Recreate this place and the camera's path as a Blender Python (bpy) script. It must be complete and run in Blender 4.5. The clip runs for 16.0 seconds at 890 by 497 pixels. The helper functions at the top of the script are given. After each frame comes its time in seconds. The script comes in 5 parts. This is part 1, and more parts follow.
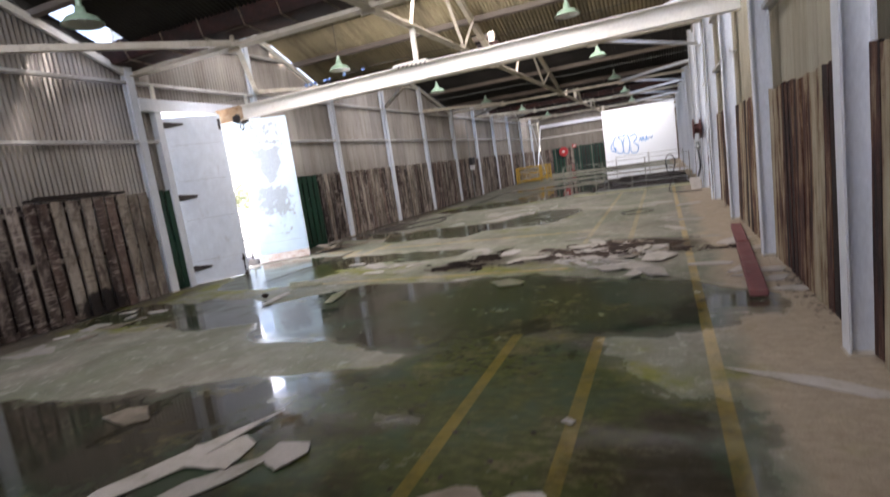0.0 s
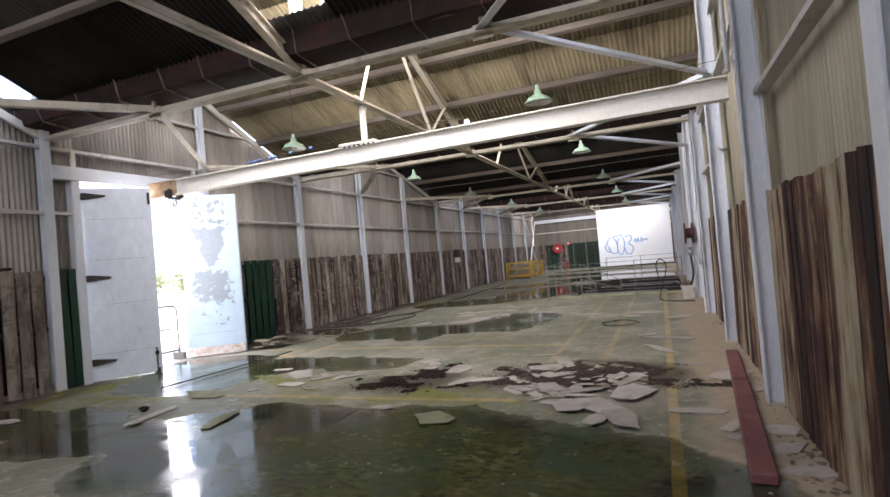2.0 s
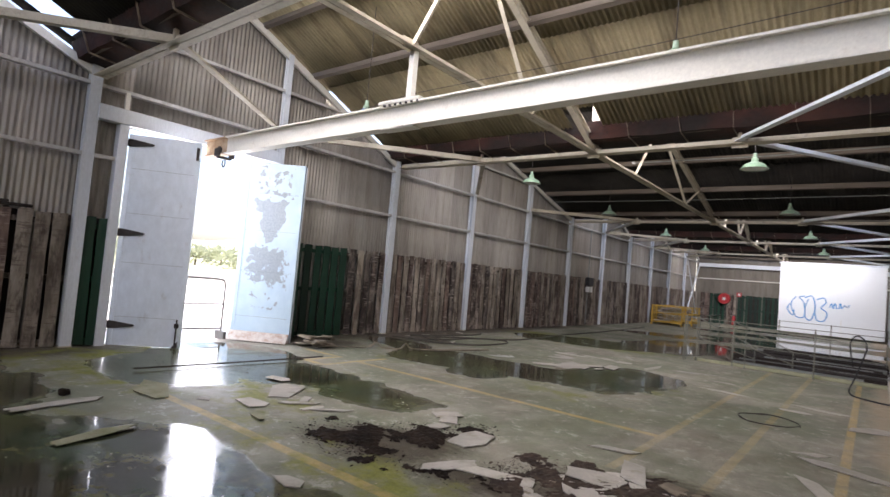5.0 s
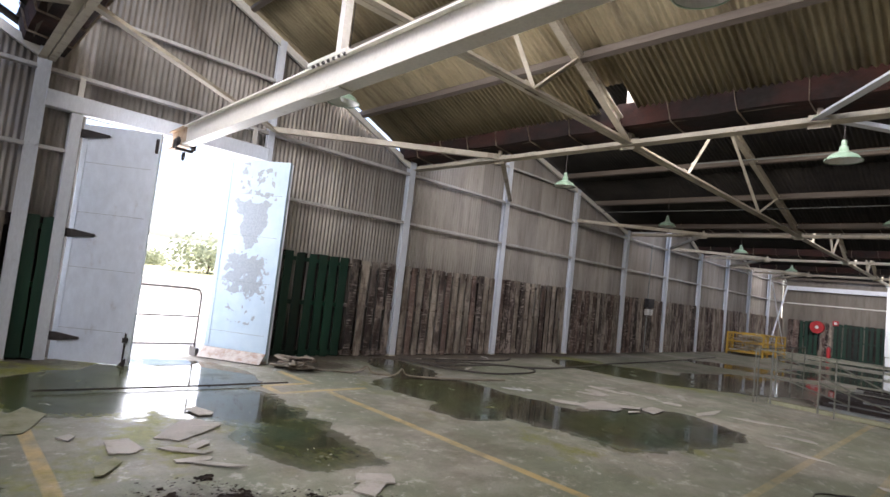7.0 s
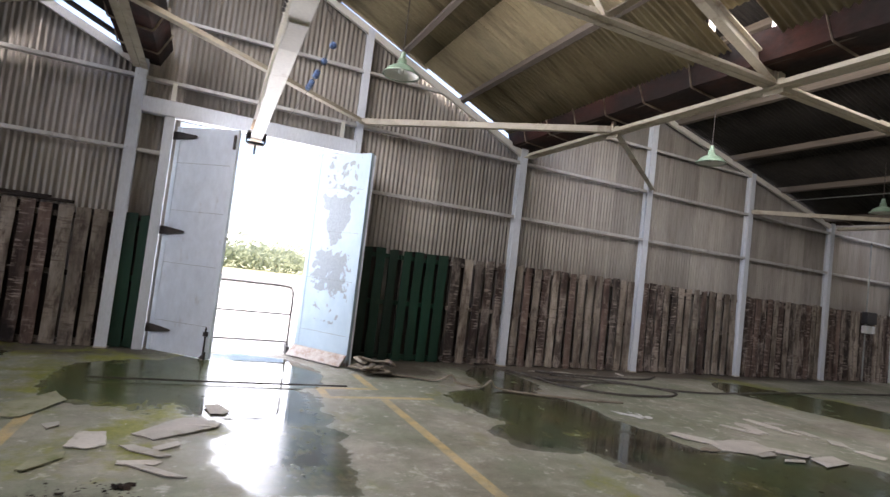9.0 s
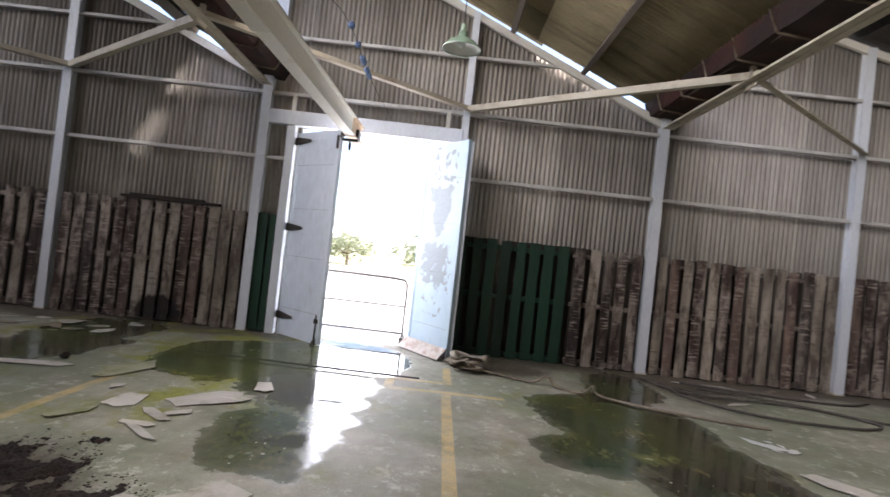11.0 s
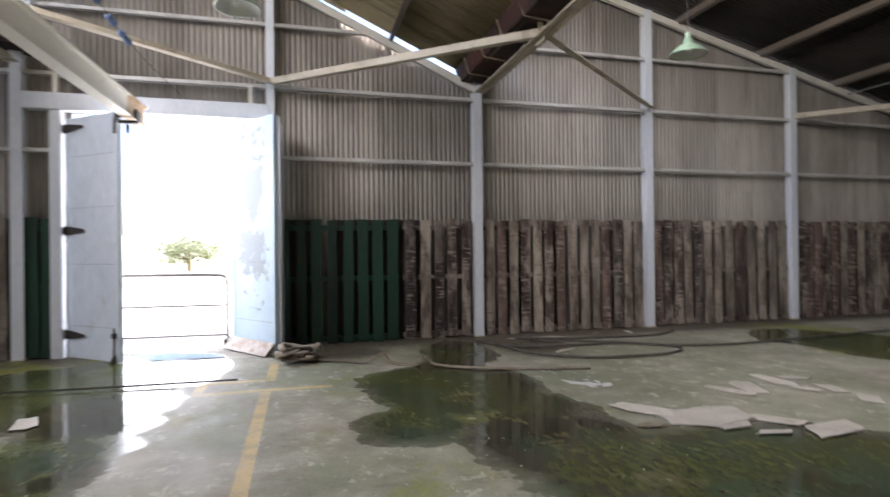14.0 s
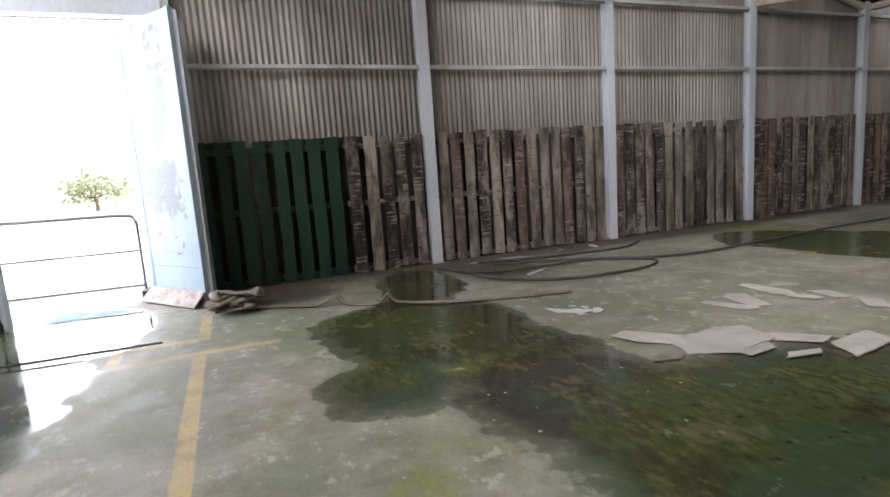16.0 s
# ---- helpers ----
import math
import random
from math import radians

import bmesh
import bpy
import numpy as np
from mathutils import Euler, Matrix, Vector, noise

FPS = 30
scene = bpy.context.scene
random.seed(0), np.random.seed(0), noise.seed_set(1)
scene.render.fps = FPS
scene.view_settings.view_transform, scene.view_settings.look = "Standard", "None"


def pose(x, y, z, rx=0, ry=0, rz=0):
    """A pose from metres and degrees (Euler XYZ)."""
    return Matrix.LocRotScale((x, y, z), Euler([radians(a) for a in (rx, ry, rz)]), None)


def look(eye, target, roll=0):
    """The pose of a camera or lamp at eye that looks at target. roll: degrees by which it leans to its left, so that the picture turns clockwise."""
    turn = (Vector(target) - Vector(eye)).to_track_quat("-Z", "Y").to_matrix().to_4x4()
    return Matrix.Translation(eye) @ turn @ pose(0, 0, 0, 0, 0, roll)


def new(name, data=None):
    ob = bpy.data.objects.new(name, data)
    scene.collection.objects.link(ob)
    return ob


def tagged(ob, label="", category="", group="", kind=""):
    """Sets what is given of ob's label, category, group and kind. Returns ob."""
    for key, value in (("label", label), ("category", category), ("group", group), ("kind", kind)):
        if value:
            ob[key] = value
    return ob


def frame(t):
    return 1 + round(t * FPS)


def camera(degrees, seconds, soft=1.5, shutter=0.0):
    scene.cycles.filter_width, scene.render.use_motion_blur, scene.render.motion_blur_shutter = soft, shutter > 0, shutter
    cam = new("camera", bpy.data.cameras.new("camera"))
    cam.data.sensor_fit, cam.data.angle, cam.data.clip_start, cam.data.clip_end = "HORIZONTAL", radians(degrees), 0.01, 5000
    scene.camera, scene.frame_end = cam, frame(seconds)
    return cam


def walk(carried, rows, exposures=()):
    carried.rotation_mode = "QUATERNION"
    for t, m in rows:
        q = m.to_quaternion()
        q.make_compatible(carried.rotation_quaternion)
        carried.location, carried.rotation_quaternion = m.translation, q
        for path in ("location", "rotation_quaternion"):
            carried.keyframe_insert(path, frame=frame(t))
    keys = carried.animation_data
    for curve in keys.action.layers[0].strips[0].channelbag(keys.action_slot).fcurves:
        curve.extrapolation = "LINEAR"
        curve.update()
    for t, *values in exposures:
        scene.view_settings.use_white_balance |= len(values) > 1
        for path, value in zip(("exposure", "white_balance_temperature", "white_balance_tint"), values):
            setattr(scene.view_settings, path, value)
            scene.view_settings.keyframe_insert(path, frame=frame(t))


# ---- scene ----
cam = camera(79.1, 16.0, 1.5, 0.5)
PATH = [
    (0, (0.248, -0.284, 1.492), (-0.523, 1.539, 1.205), -8.2),
    (0.5, (0.351, 0.136, 1.509), (-0.373, 1.999, 1.444), -7.6),
    (1, (0.428, 0.517, 1.512), (-0.255, 2.396, 1.573), -7.5),
    (1.5, (0.417, 0.937, 1.468), (-0.311, 2.799, 1.503), -6.4),
    (2, (0.486, 1.33, 1.501), (-0.258, 3.186, 1.539), -4.9),
    (2.5, (0.56, 1.649, 1.485), (-0.207, 3.495, 1.549), -0.3),
    (3, (0.554, 2.115, 1.419), (-0.372, 3.888, 1.444), 4.0),
    (3.5, (0.491, 2.601, 1.506), (-0.577, 4.292, 1.53), 5.0),
    (4, (0.551, 3.066, 1.481), (-0.558, 4.729, 1.553), 5.0),
    (6.5, (0.617, 5.477, 1.441), (-0.819, 6.866, 1.544), 5.7),
    (7, (0.461, 5.918, 1.519), (-0.983, 7.294, 1.657), 6.4),
    (7.5, (0.422, 6.285, 1.507), (-1.19, 7.462, 1.642), 6.6),
    (8, (0.39, 6.726, 1.476), (-1.339, 7.726, 1.584), 6.5),
    (10.5, (0.292, 9.262, 1.461), (-1.679, 9.589, 1.544), 7.0),
    (11, (0.257, 9.644, 1.474), (-1.742, 9.656, 1.504), 6.3),
    (11.5, (0.249, 9.841, 1.486), (-1.748, 9.752, 1.522), 6.0),
    (12, (0.361, 9.888, 1.496), (-1.632, 9.719, 1.535), 5.0),
    (12.5, (0.34, 9.974, 1.459), (-1.648, 9.757, 1.486), 3.7),
    (13, (0.207, 10.085, 1.434), (-1.782, 9.879, 1.441), 3.8),
    (13.5, (0.143, 10.215, 1.396), (-1.849, 10.39, 1.431), 2.4),
    (14, (-0.024, 10.219, 1.371), (-1.957, 10.731, 1.375), -0.6),
    (14.5, (-0.255, 10.268, 1.297), (-2.122, 10.973, 1.176), -3.6),
    (15, (-0.344, 10.306, 1.377), (-2.189, 11.032, 1.118), -3.6),
    (15.5, (-0.672, 10.305, 1.359), (-2.496, 11.055, 1.029), -3.7),
    (16, (-0.965, 10.21, 1.363), (-2.804, 10.936, 1.062), -3.9),
]
EXPOSURES = [(0.0, 2.36, 6550, 20), (2.5, 2.14, 6550, 19), (7.0, 1.99, 6450, 19), (12.0, 1.98, 6450, 18), (16.0, 2.21, 6400, 17)]
walk(cam, [(t, look(eye, target, roll)) for t, eye, target, roll in PATH], EXPOSURES)

# ---- light: bright thin overcast ----
world = bpy.data.worlds.new("sky")
scene.world = world
world.use_nodes = True
wn = world.node_tree
sky = wn.nodes.new("ShaderNodeTexSky")
sky.sky_type, sky.sun_disc = "NISHITA", False
sky.sun_elevation, sky.sun_rotation = radians(60), radians(31)
sky.dust_density = 3.0
wn.nodes["Background"].inputs["Strength"].default_value = 0.15
wn.links.new(sky.outputs["Color"], wn.nodes["Background"].inputs["Color"])
sun = new("sun", bpy.data.lights.new("sun", "SUN"))
sun.data.energy, sun.data.angle, sun.data.color = 4.6, radians(10), (1.0, 0.96, 0.9)
sun.matrix_world = look((9, 15, 30), (0, 0, 0))

# ---- plan ----
XL, XR = -8.06, 1.29            # faces of the column lines
XC = 1.215                       # front of the deeper columns on the other side
BAY = 3.1
YA = 12.9                       # column under the second gutter
COLS = [YA + BAY * k for k in range(-7, 10)]
Y0, Y1 = COLS[0], COLS[-1]
VALLEYS = [YA + BAY * k for k in (-7, -6, -4, -2, 0, 3, 5, 7, 9)]
VZ = 3.95                       # height of the valleys
TEETH = [(VALLEYS[i], VALLEYS[i + 1], 6.75 if VALLEYS[i + 1] - VALLEYS[i] < 7 else 6.25) for i in range(1, 8)]
XT = -3.34                       # the middle trusses
XB = (-5.74, -1.04)             # nodes of the wind bracing


def roof_z(y):
    for a, b, top in TEETH:
        if a <= y <= b:
            return top + (VZ - top) * (y - a) / (b - a)
    return VZ


# ---- materials ----
def nodes_of(name):
    m = bpy.data.materials.new(name)
    m.use_nodes = True
    return m, m.node_tree.nodes, m.node_tree.links, m.node_tree.nodes["Principled BSDF"]


def noise_of(ns, ls, scale, detail=5.0, rough=0.6, stretch=(1, 1, 1), seed=0.0):
    geo = ns.new("ShaderNodeNewGeometry")
    mp = ns.new("ShaderNodeMapping")
    mp.inputs["Scale"].default_value = stretch
    mp.inputs["Location"].default_value = (seed, seed * 1.7, seed * 0.3)
    ls.new(geo.outputs["Position"], mp.inputs["Vector"])
    n = ns.new("ShaderNodeTexNoise")
    n.inputs["Scale"].default_value, n.inputs["Detail"].default_value, n.inputs["Roughness"].default_value = scale, detail, rough
    ls.new(mp.outputs["Vector"], n.inputs["Vector"])
    return n.outputs["Fac"]


def ramp(ns, ls, fac, stops):
    r = ns.new("ShaderNodeValToRGB")
    el = r.color_ramp.elements
    while len(el) < len(stops):
        el.new(0.5)
    for e, (p, c) in zip(el, stops):
        e.position, e.color = p, (*(c if isinstance(c, tuple) else (c, c, c)), 1)
    ls.new(fac, r.inputs["Fac"])
    return r.outputs["Color"]


def mix(ns, ls, fac, a, b, mode="MIX"):
    m = ns.new("ShaderNodeMix")
    m.data_type, m.blend_type = "RGBA", mode
    for sock, v in ((m.inputs[0], fac), (m.inputs[6], a), (m.inputs[7], b)):
        if isinstance(v, (int, float)):
            sock.default_value = v
        elif isinstance(v, tuple):
            sock.default_value = (*v, 1)
        else:
            ls.new(v, sock)
    return m.outputs[2]


def math_of(ns, ls, op, a, b=0.0, clamp=False):
    m = ns.new("ShaderNodeMath")
    m.operation, m.use_clamp = op, clamp
    for sock, v in ((m.inputs[0], a), (m.inputs[1], b)):
        if isinstance(v, (int, float)):
            sock.default_value = v
        else:
            ls.new(v, sock)
    return m.outputs[0]


def bumped(ns, ls, bsdf, height, strength, distance=0.01):
    b = ns.new("ShaderNodeBump")
    b.inputs["Strength"].default_value, b.inputs["Distance"].default_value = strength, distance
    ls.new(height, b.inputs["Height"])
    ls.new(b.outputs["Normal"], bsdf.inputs["Normal"])


def surface(name, dark, light, dirt=(0.05, 0.04, 0.03), dirt_at=(0.55, 0.75), big=1.3, fine=28, stretch=(1, 1, 1),
            rough=(0.5, 0.8), metal=0.0, bump=0.25, spread=0.0, island=False, dirt_stretch=None, dirt_big=2.0, dirt_amount=0.8, span=(0.32, 0.68)):
    """Two tones in large patches, dirt over them, fine grain in the relief, and a shift of tone from piece to piece."""
    m, ns, ls, bsdf = nodes_of(name)
    a = noise_of(ns, ls, big, 6, 0.6, stretch)
    col = ramp(ns, ls, a, [(span[0], dark), (span[1], light)])
    g = noise_of(ns, ls, fine, 6, 0.65, stretch, 3.1)
    col = mix(ns, ls, 0.35, col, ramp(ns, ls, g, [(0.3, 0.55), (0.7, 1.0)]), "MULTIPLY")
    d = noise_of(ns, ls, dirt_big, 8, 0.7, dirt_stretch or stretch, 7.7)
    mask = ramp(ns, ls, d, [(dirt_at[0], 0.0), (dirt_at[1], dirt_amount)])
    col = mix(ns, ls, mask, col, dirt)
    if spread:
        if island:
            info = ns.new("ShaderNodeNewGeometry").outputs["Random Per Island"]
        else:
            info = ns.new("ShaderNodeObjectInfo").outputs["Random"]
        col = mix(ns, ls, 1.0, col, ramp(ns, ls, info, [(0.0, 1 - spread), (1.0, 1.0)]), "MULTIPLY")
    ls.new(col, bsdf.inputs["Base Color"])
    ls.new(ramp(ns, ls, g, [(0.3, rough[0]), (0.7, rough[1])]), bsdf.inputs["Roughness"])
    bsdf.inputs["Metallic"].default_value = metal
    if bump:
        bumped(ns, ls, bsdf, g, bump)
    return m


CREAM = surface("cream_paint", (0.68, 0.655, 0.57), (0.79, 0.77, 0.70), (0.25, 0.17, 0.09), (0.60, 0.80), 1.0, 40, rough=(0.4, 0.65), bump=0.1, dirt_big=5, dirt_amount=0.7)
WHITE_STEEL = surface("white_steel_paint", (0.66, 0.70, 0.75), (0.78, 0.81, 0.84), (0.32, 0.27, 0.22), (0.62, 0.8), 1.0, 45, rough=(0.35, 0.6), bump=0.08, dirt_big=4, dirt_amount=0.6, stretch=(1, 1, 0.3))
WALL = surface("wall_sheeting", (0.30, 0.268, 0.232), (0.55, 0.508, 0.445), (0.15, 0.122, 0.092), (0.46, 0.74), 0.8, 30, (1, 1, 0.15), rough=(0.55, 0.8), spread=0.28, bump=0.12, dirt_big=5, dirt_amount=0.6)
WALL_R = surface("wall_sheeting_buff", (0.36, 0.325, 0.235), (0.50, 0.46, 0.35), (0.20, 0.165, 0.10), (0.46, 0.76), 0.8, 30, (1, 1, 0.15), rough=(0.6, 0.85), spread=0.18, bump=0.12, dirt_big=5, dirt_amount=0.6)
ROOF_TAN = surface("cement_sheet_tan", (0.27, 0.222, 0.125), (0.44, 0.375, 0.232), (0.085, 0.060, 0.034), (0.48, 0.68), 0.7, 22, (1, 1, 1), dirt_stretch=(1.6, 0.25, 0.25), rough=(0.8, 0.95), spread=0.36, island=True, bump=0.3, dirt_big=1.6, dirt_amount=0.8)
ROOF_DARK = surface("cement_sheet_dark", (0.018, 0.016, 0.014), (0.046, 0.041, 0.036), (0.008, 0.007, 0.006), (0.45, 0.7), 0.7, 22, rough=(0.8, 0.95), spread=0.35, island=True, bump=0.3, dirt_big=1.4)
TIMBER_GREY = surface("weathered_purlin_timber", (0.085, 0.066, 0.052), (0.22, 0.185, 0.152), (0.045, 0.032, 0.022), (0.48, 0.72), 2.0, 35, (0.12, 1, 1), rough=(0.7, 0.9), bump=0.35)
GUTTER = surface("rusted_gutter", (0.014, 0.006, 0.005), (0.078, 0.024, 0.015), (0.008, 0.006, 0.005), (0.40, 0.58), 1.6, 20, (0.6, 1, 1), rough=(0.8, 0.98), bump=0.5, dirt_big=2.6)
STRAP = surface("stained_strap_steel", (0.16, 0.12, 0.085), (0.42, 0.36, 0.27), (0.09, 0.04, 0.02), (0.45, 0.65), 5, 40, rough=(0.6, 0.85), bump=0.2, dirt_big=7)
SLAT = surface("weathered_pallet_wood", (0.060, 0.034, 0.026), (0.43, 0.36, 0.30), (0.03, 0.017, 0.012), (0.47, 0.56), 5.0, 30, (1, 1, 0.28), span=(0.40, 0.62), rough=(0.75, 0.95), spread=0.6, bump=0.5, dirt_stretch=(1, 1, 0.45), dirt_big=6.5)
SLAT_PALE = surface("pale_pallet_wood", (0.19, 0.155, 0.12), (0.47, 0.405, 0.33), (0.06, 0.038, 0.027), (0.50, 0.61), 5.0, 30, (1, 1, 0.25), span=(0.38, 0.62), rough=(0.75, 0.95), spread=0.3, bump=0.5, dirt_stretch=(1, 1, 0.35), dirt_big=5.0)
SLAT_RED = surface("reddish_pallet_wood", (0.070, 0.042, 0.033), (0.25, 0.175, 0.14), (0.34, 0.29, 0.24), (0.56, 0.64), 5.0, 30, (1, 1, 0.28), span=(0.40, 0.62), rough=(0.75, 0.95), spread=0.45, bump=0.5, dirt_stretch=(1, 1, 0.5), dirt_big=8.0)


def saw_marks(m, tone, lo, hi, amount):
    """Rough-sawn bars and scuffs that run across each board."""
    ns, ls = m.node_tree.nodes, m.node_tree.links
    bsdf = ns["Principled BSDF"]
    col = bsdf.inputs["Base Color"].links[0].from_socket
    bars = noise_of(ns, ls, 9, 4, 0.6, (0.25, 0.45, 3.2), 17.0)
    patch = noise_of(ns, ls, 3.5, 5, 0.6, (1, 1, 0.7), 29.0)
    mask = math_of(ns, ls, "MULTIPLY", ramp(ns, ls, bars, [(lo, 0.0), (hi, amount)]), ramp(ns, ls, patch, [(0.44, 0.0), (0.58, 1.0)]))
    ls.new(mix(ns, ls, mask, col, tone), bsdf.inputs["Base Color"])


def scorch(m, y, z, wide, high):
    """A black burnt blotch on the boards."""
    ns, ls = m.node_tree.nodes, m.node_tree.links
    bsdf = ns["Principled BSDF"]
    col = bsdf.inputs["Base Color"].links[0].from_socket
    sep = ns.new("ShaderNodeSeparateXYZ")
    ls.new(ns.new("ShaderNodeNewGeometry").outputs["Position"], sep.inputs[0])
    u = math_of(ns, ls, "POWER", math_of(ns, ls, "ABSOLUTE", math_of(ns, ls, "DIVIDE", math_of(ns, ls, "SUBTRACT", sep.outputs[1], y), wide)), 2.0)
    v = math_of(ns, ls, "POWER", math_of(ns, ls, "ABSOLUTE", math_of(ns, ls, "DIVIDE", math_of(ns, ls, "SUBTRACT", sep.outputs[2], z), high)), 2.0)
    w = math_of(ns, ls, "MULTIPLY", math_of(ns, ls, "SUBTRACT", noise_of(ns, ls, 6, 5, 0.6, seed=3.0), 0.5), 2.0)
    d = math_of(ns, ls, "ADD", math_of(ns, ls, "ADD", u, v), w)
    near = math_of(ns, ls, "LESS_THAN", sep.outputs[0], -7.0)
    mask = math_of(ns, ls, "MULTIPLY", ramp(ns, ls, d, [(0.6, 0.95), (1.0, 0.0)]), near)
    ls.new(mix(ns, ls, mask, col, (0.012, 0.008, 0.007)), bsdf.inputs["Base Color"])


for m, tone in ((SLAT, (0.42, 0.36, 0.31)), (SLAT_PALE, (0.10, 0.07, 0.055)), (SLAT_RED, (0.40, 0.33, 0.28))):
    saw_marks(m, tone, 0.52, 0.60, 0.7)
    scorch(m, 5.35, 0.17, 0.42, 0.26)
SLAT_GREEN = surface("dark_green_paint", (0.004, 0.027, 0.015), (0.008, 0.054, 0.029), (0.012, 0.02, 0.016), (0.58, 0.8), 2.0, 30, (1, 1, 0.2), rough=(0.5, 0.75), spread=0.5, bump=0.2)


def streaked_wood():
    """Rough-sawn boards with long dark and pale weather streaks."""
    m, ns, ls, bsdf = nodes_of("streaked_pallet_wood")
    rand = ns.new("ShaderNodeObjectInfo").outputs["Random"]
    a = noise_of(ns, ls, 9, 6, 0.62, (1, 1, 0.10))
    b = noise_of(ns, ls, 3.0, 8, 0.7, (1, 1, 0.35), 4.0)
    g = noise_of(ns, ls, 60, 5, 0.7, (1, 1, 0.08), 8.0)
    fac = math_of(ns, ls, "ADD", math_of(ns, ls, "MULTIPLY", a, 0.5), math_of(ns, ls, "MULTIPLY", b, 0.5))
    fac = math_of(ns, ls, "ADD", fac, math_of(ns, ls, "MULTIPLY", math_of(ns, ls, "SUBTRACT", rand, 0.5), 0.24))
    col = ramp(ns, ls, fac, [(0.40, (0.016, 0.008, 0.006)), (0.47, (0.075, 0.026, 0.018)), (0.52, (0.17, 0.10, 0.062)), (0.56, (0.33, 0.255, 0.17)), (0.64, (0.47, 0.41, 0.31))])
    col = mix(ns, ls, 0.5, col, ramp(ns, ls, g, [(0.3, 0.4), (0.7, 1.0)]), "MULTIPLY")
    info = ns.new("ShaderNodeObjectInfo").outputs["Random"]
    col = mix(ns, ls, 1.0, col, ramp(ns, ls, info, [(0.0, (0.8, 0.72, 0.66)), (0.5, (1.0, 0.94, 0.86)), (1.0, (0.96, 0.98, 0.92))]), "MULTIPLY")
    ls.new(col, bsdf.inputs["Base Color"])
    bsdf.inputs["Roughness"].default_value = 0.85
    bumped(ns, ls, bsdf, math_of(ns, ls, "ADD", a, g), 0.6, 0.012)
    return m


SLAT_STREAK = streaked_wood()
# near-black timber: the shade in the pallet gaps is put into its colour
BACKING = surface("dark_timber_and_gap_shade", (0.016, 0.011, 0.009), (0.036, 0.025, 0.02), big=2, rough=(0.85, 0.95), bump=0.3)
DOOR_BLUE = surface("pale_blue_door_paint", (0.66, 0.73, 0.81), (0.80, 0.85, 0.90), (0.34, 0.29, 0.25), (0.60, 0.76), 0.8, 9, (1, 1, 0.6), rough=(0.45, 0.7), bump=0.05, dirt_big=4, dirt_amount=0.6, dirt_stretch=(1, 1, 0.5))
IRON = surface("black_iron", (0.02, 0.016, 0.014), (0.05, 0.04, 0.035), (0.10, 0.045, 0.02), (0.6, 0.8), 5, 60, rough=(0.55, 0.8), bump=0.2)
WHITE_BOARD = surface("white_screen_paint", (0.79, 0.82, 0.84), (0.83, 0.86, 0.88), (0.6, 0.61, 0.60), (0.66, 0.85), 0.6, 40, rough=(0.6, 0.8), bump=0.05, dirt_amount=0.4)
YELLOW = surface("yellow_steel_paint", (0.46, 0.28, 0.03), (0.60, 0.38, 0.05), (0.20, 0.10, 0.03), (0.6, 0.8), 3, 40, rough=(0.5, 0.7), bump=0.1)
RED = surface("red_enamel", (0.36, 0.02, 0.025), (0.48, 0.035, 0.035), (0.2, 0.02, 0.02), (0.65, 0.85), 4, 40, rough=(0.35, 0.55), bump=0.05)
KERB_RED = surface("faded_red_paint", (0.18, 0.062, 0.06), (0.26, 0.105, 0.10), (0.20, 0.16, 0.13), (0.55, 0.72), 3, 40, rough=(0.6, 0.8), bump=0.25, dirt_big=5)
LAMP_GREEN = surface("pale_green_enamel", (0.17, 0.26, 0.18), (0.27, 0.38, 0.27), (0.10, 0.10, 0.075), (0.5, 0.72), 6, 50, rough=(0.25, 0.45), bump=0.05, dirt_big=9)
LAMP_WHITE = surface("white_enamel", (0.68, 0.70, 0.66), (0.78, 0.79, 0.75), (0.4, 0.38, 0.3), (0.6, 0.8), 6, 50, rough=(0.3, 0.5), bump=0.05)
GALV = surface("galvanised_tube", (0.22, 0.235, 0.22), (0.34, 0.355, 0.34), (0.15, 0.11, 0.07), (0.6, 0.8), 4, 50, rough=(0.35, 0.6), metal=0.6, bump=0.1)
HOSE = surface("grey_rubber_hose", (0.05, 0.045, 0.04), (0.12, 0.105, 0.09), (0.2, 0.18, 0.14), (0.55, 0.75), 4, 40, rough=(0.6, 0.85), bump=0.2)
CANVAS = surface("dirty_canvas_hose", (0.22, 0.18, 0.13), (0.36, 0.31, 0.24), (0.08, 0.07, 0.05), (0.5, 0.7), 6, 50, rough=(0.8, 0.95), bump=0.4)
SHARD = surface("broken_ceiling_board", (0.54, 0.505, 0.445), (0.71, 0.67, 0.605), (0.30, 0.28, 0.18), (0.52, 0.72), 3, 40, rough=(0.8, 0.95), spread=0.3, bump=0.2, dirt_big=5)
SHARD_GREEN = surface("mossy_ceiling_board", (0.30, 0.30, 0.19), (0.42, 0.41, 0.27), (0.16, 0.18, 0.05), (0.52, 0.72), 3, 40, rough=(0.8, 0.95), spread=0.2, bump=0.2, dirt_big=5)
SOIL = surface("wet_black_litter", (0.010, 0.007, 0.006), (0.036, 0.025, 0.018), (0.06, 0.042, 0.03), (0.60, 0.76), 6, 60, rough=(0.8, 1.0), bump=0.6)
SOIL.node_tree.nodes["Principled BSDF"].inputs["Specular IOR Level"].default_value = 0.2
BLUE = surface("blue_porcelain", (0.08, 0.14, 0.30), (0.12, 0.20, 0.40), rough=(0.25, 0.4), bump=0.0)
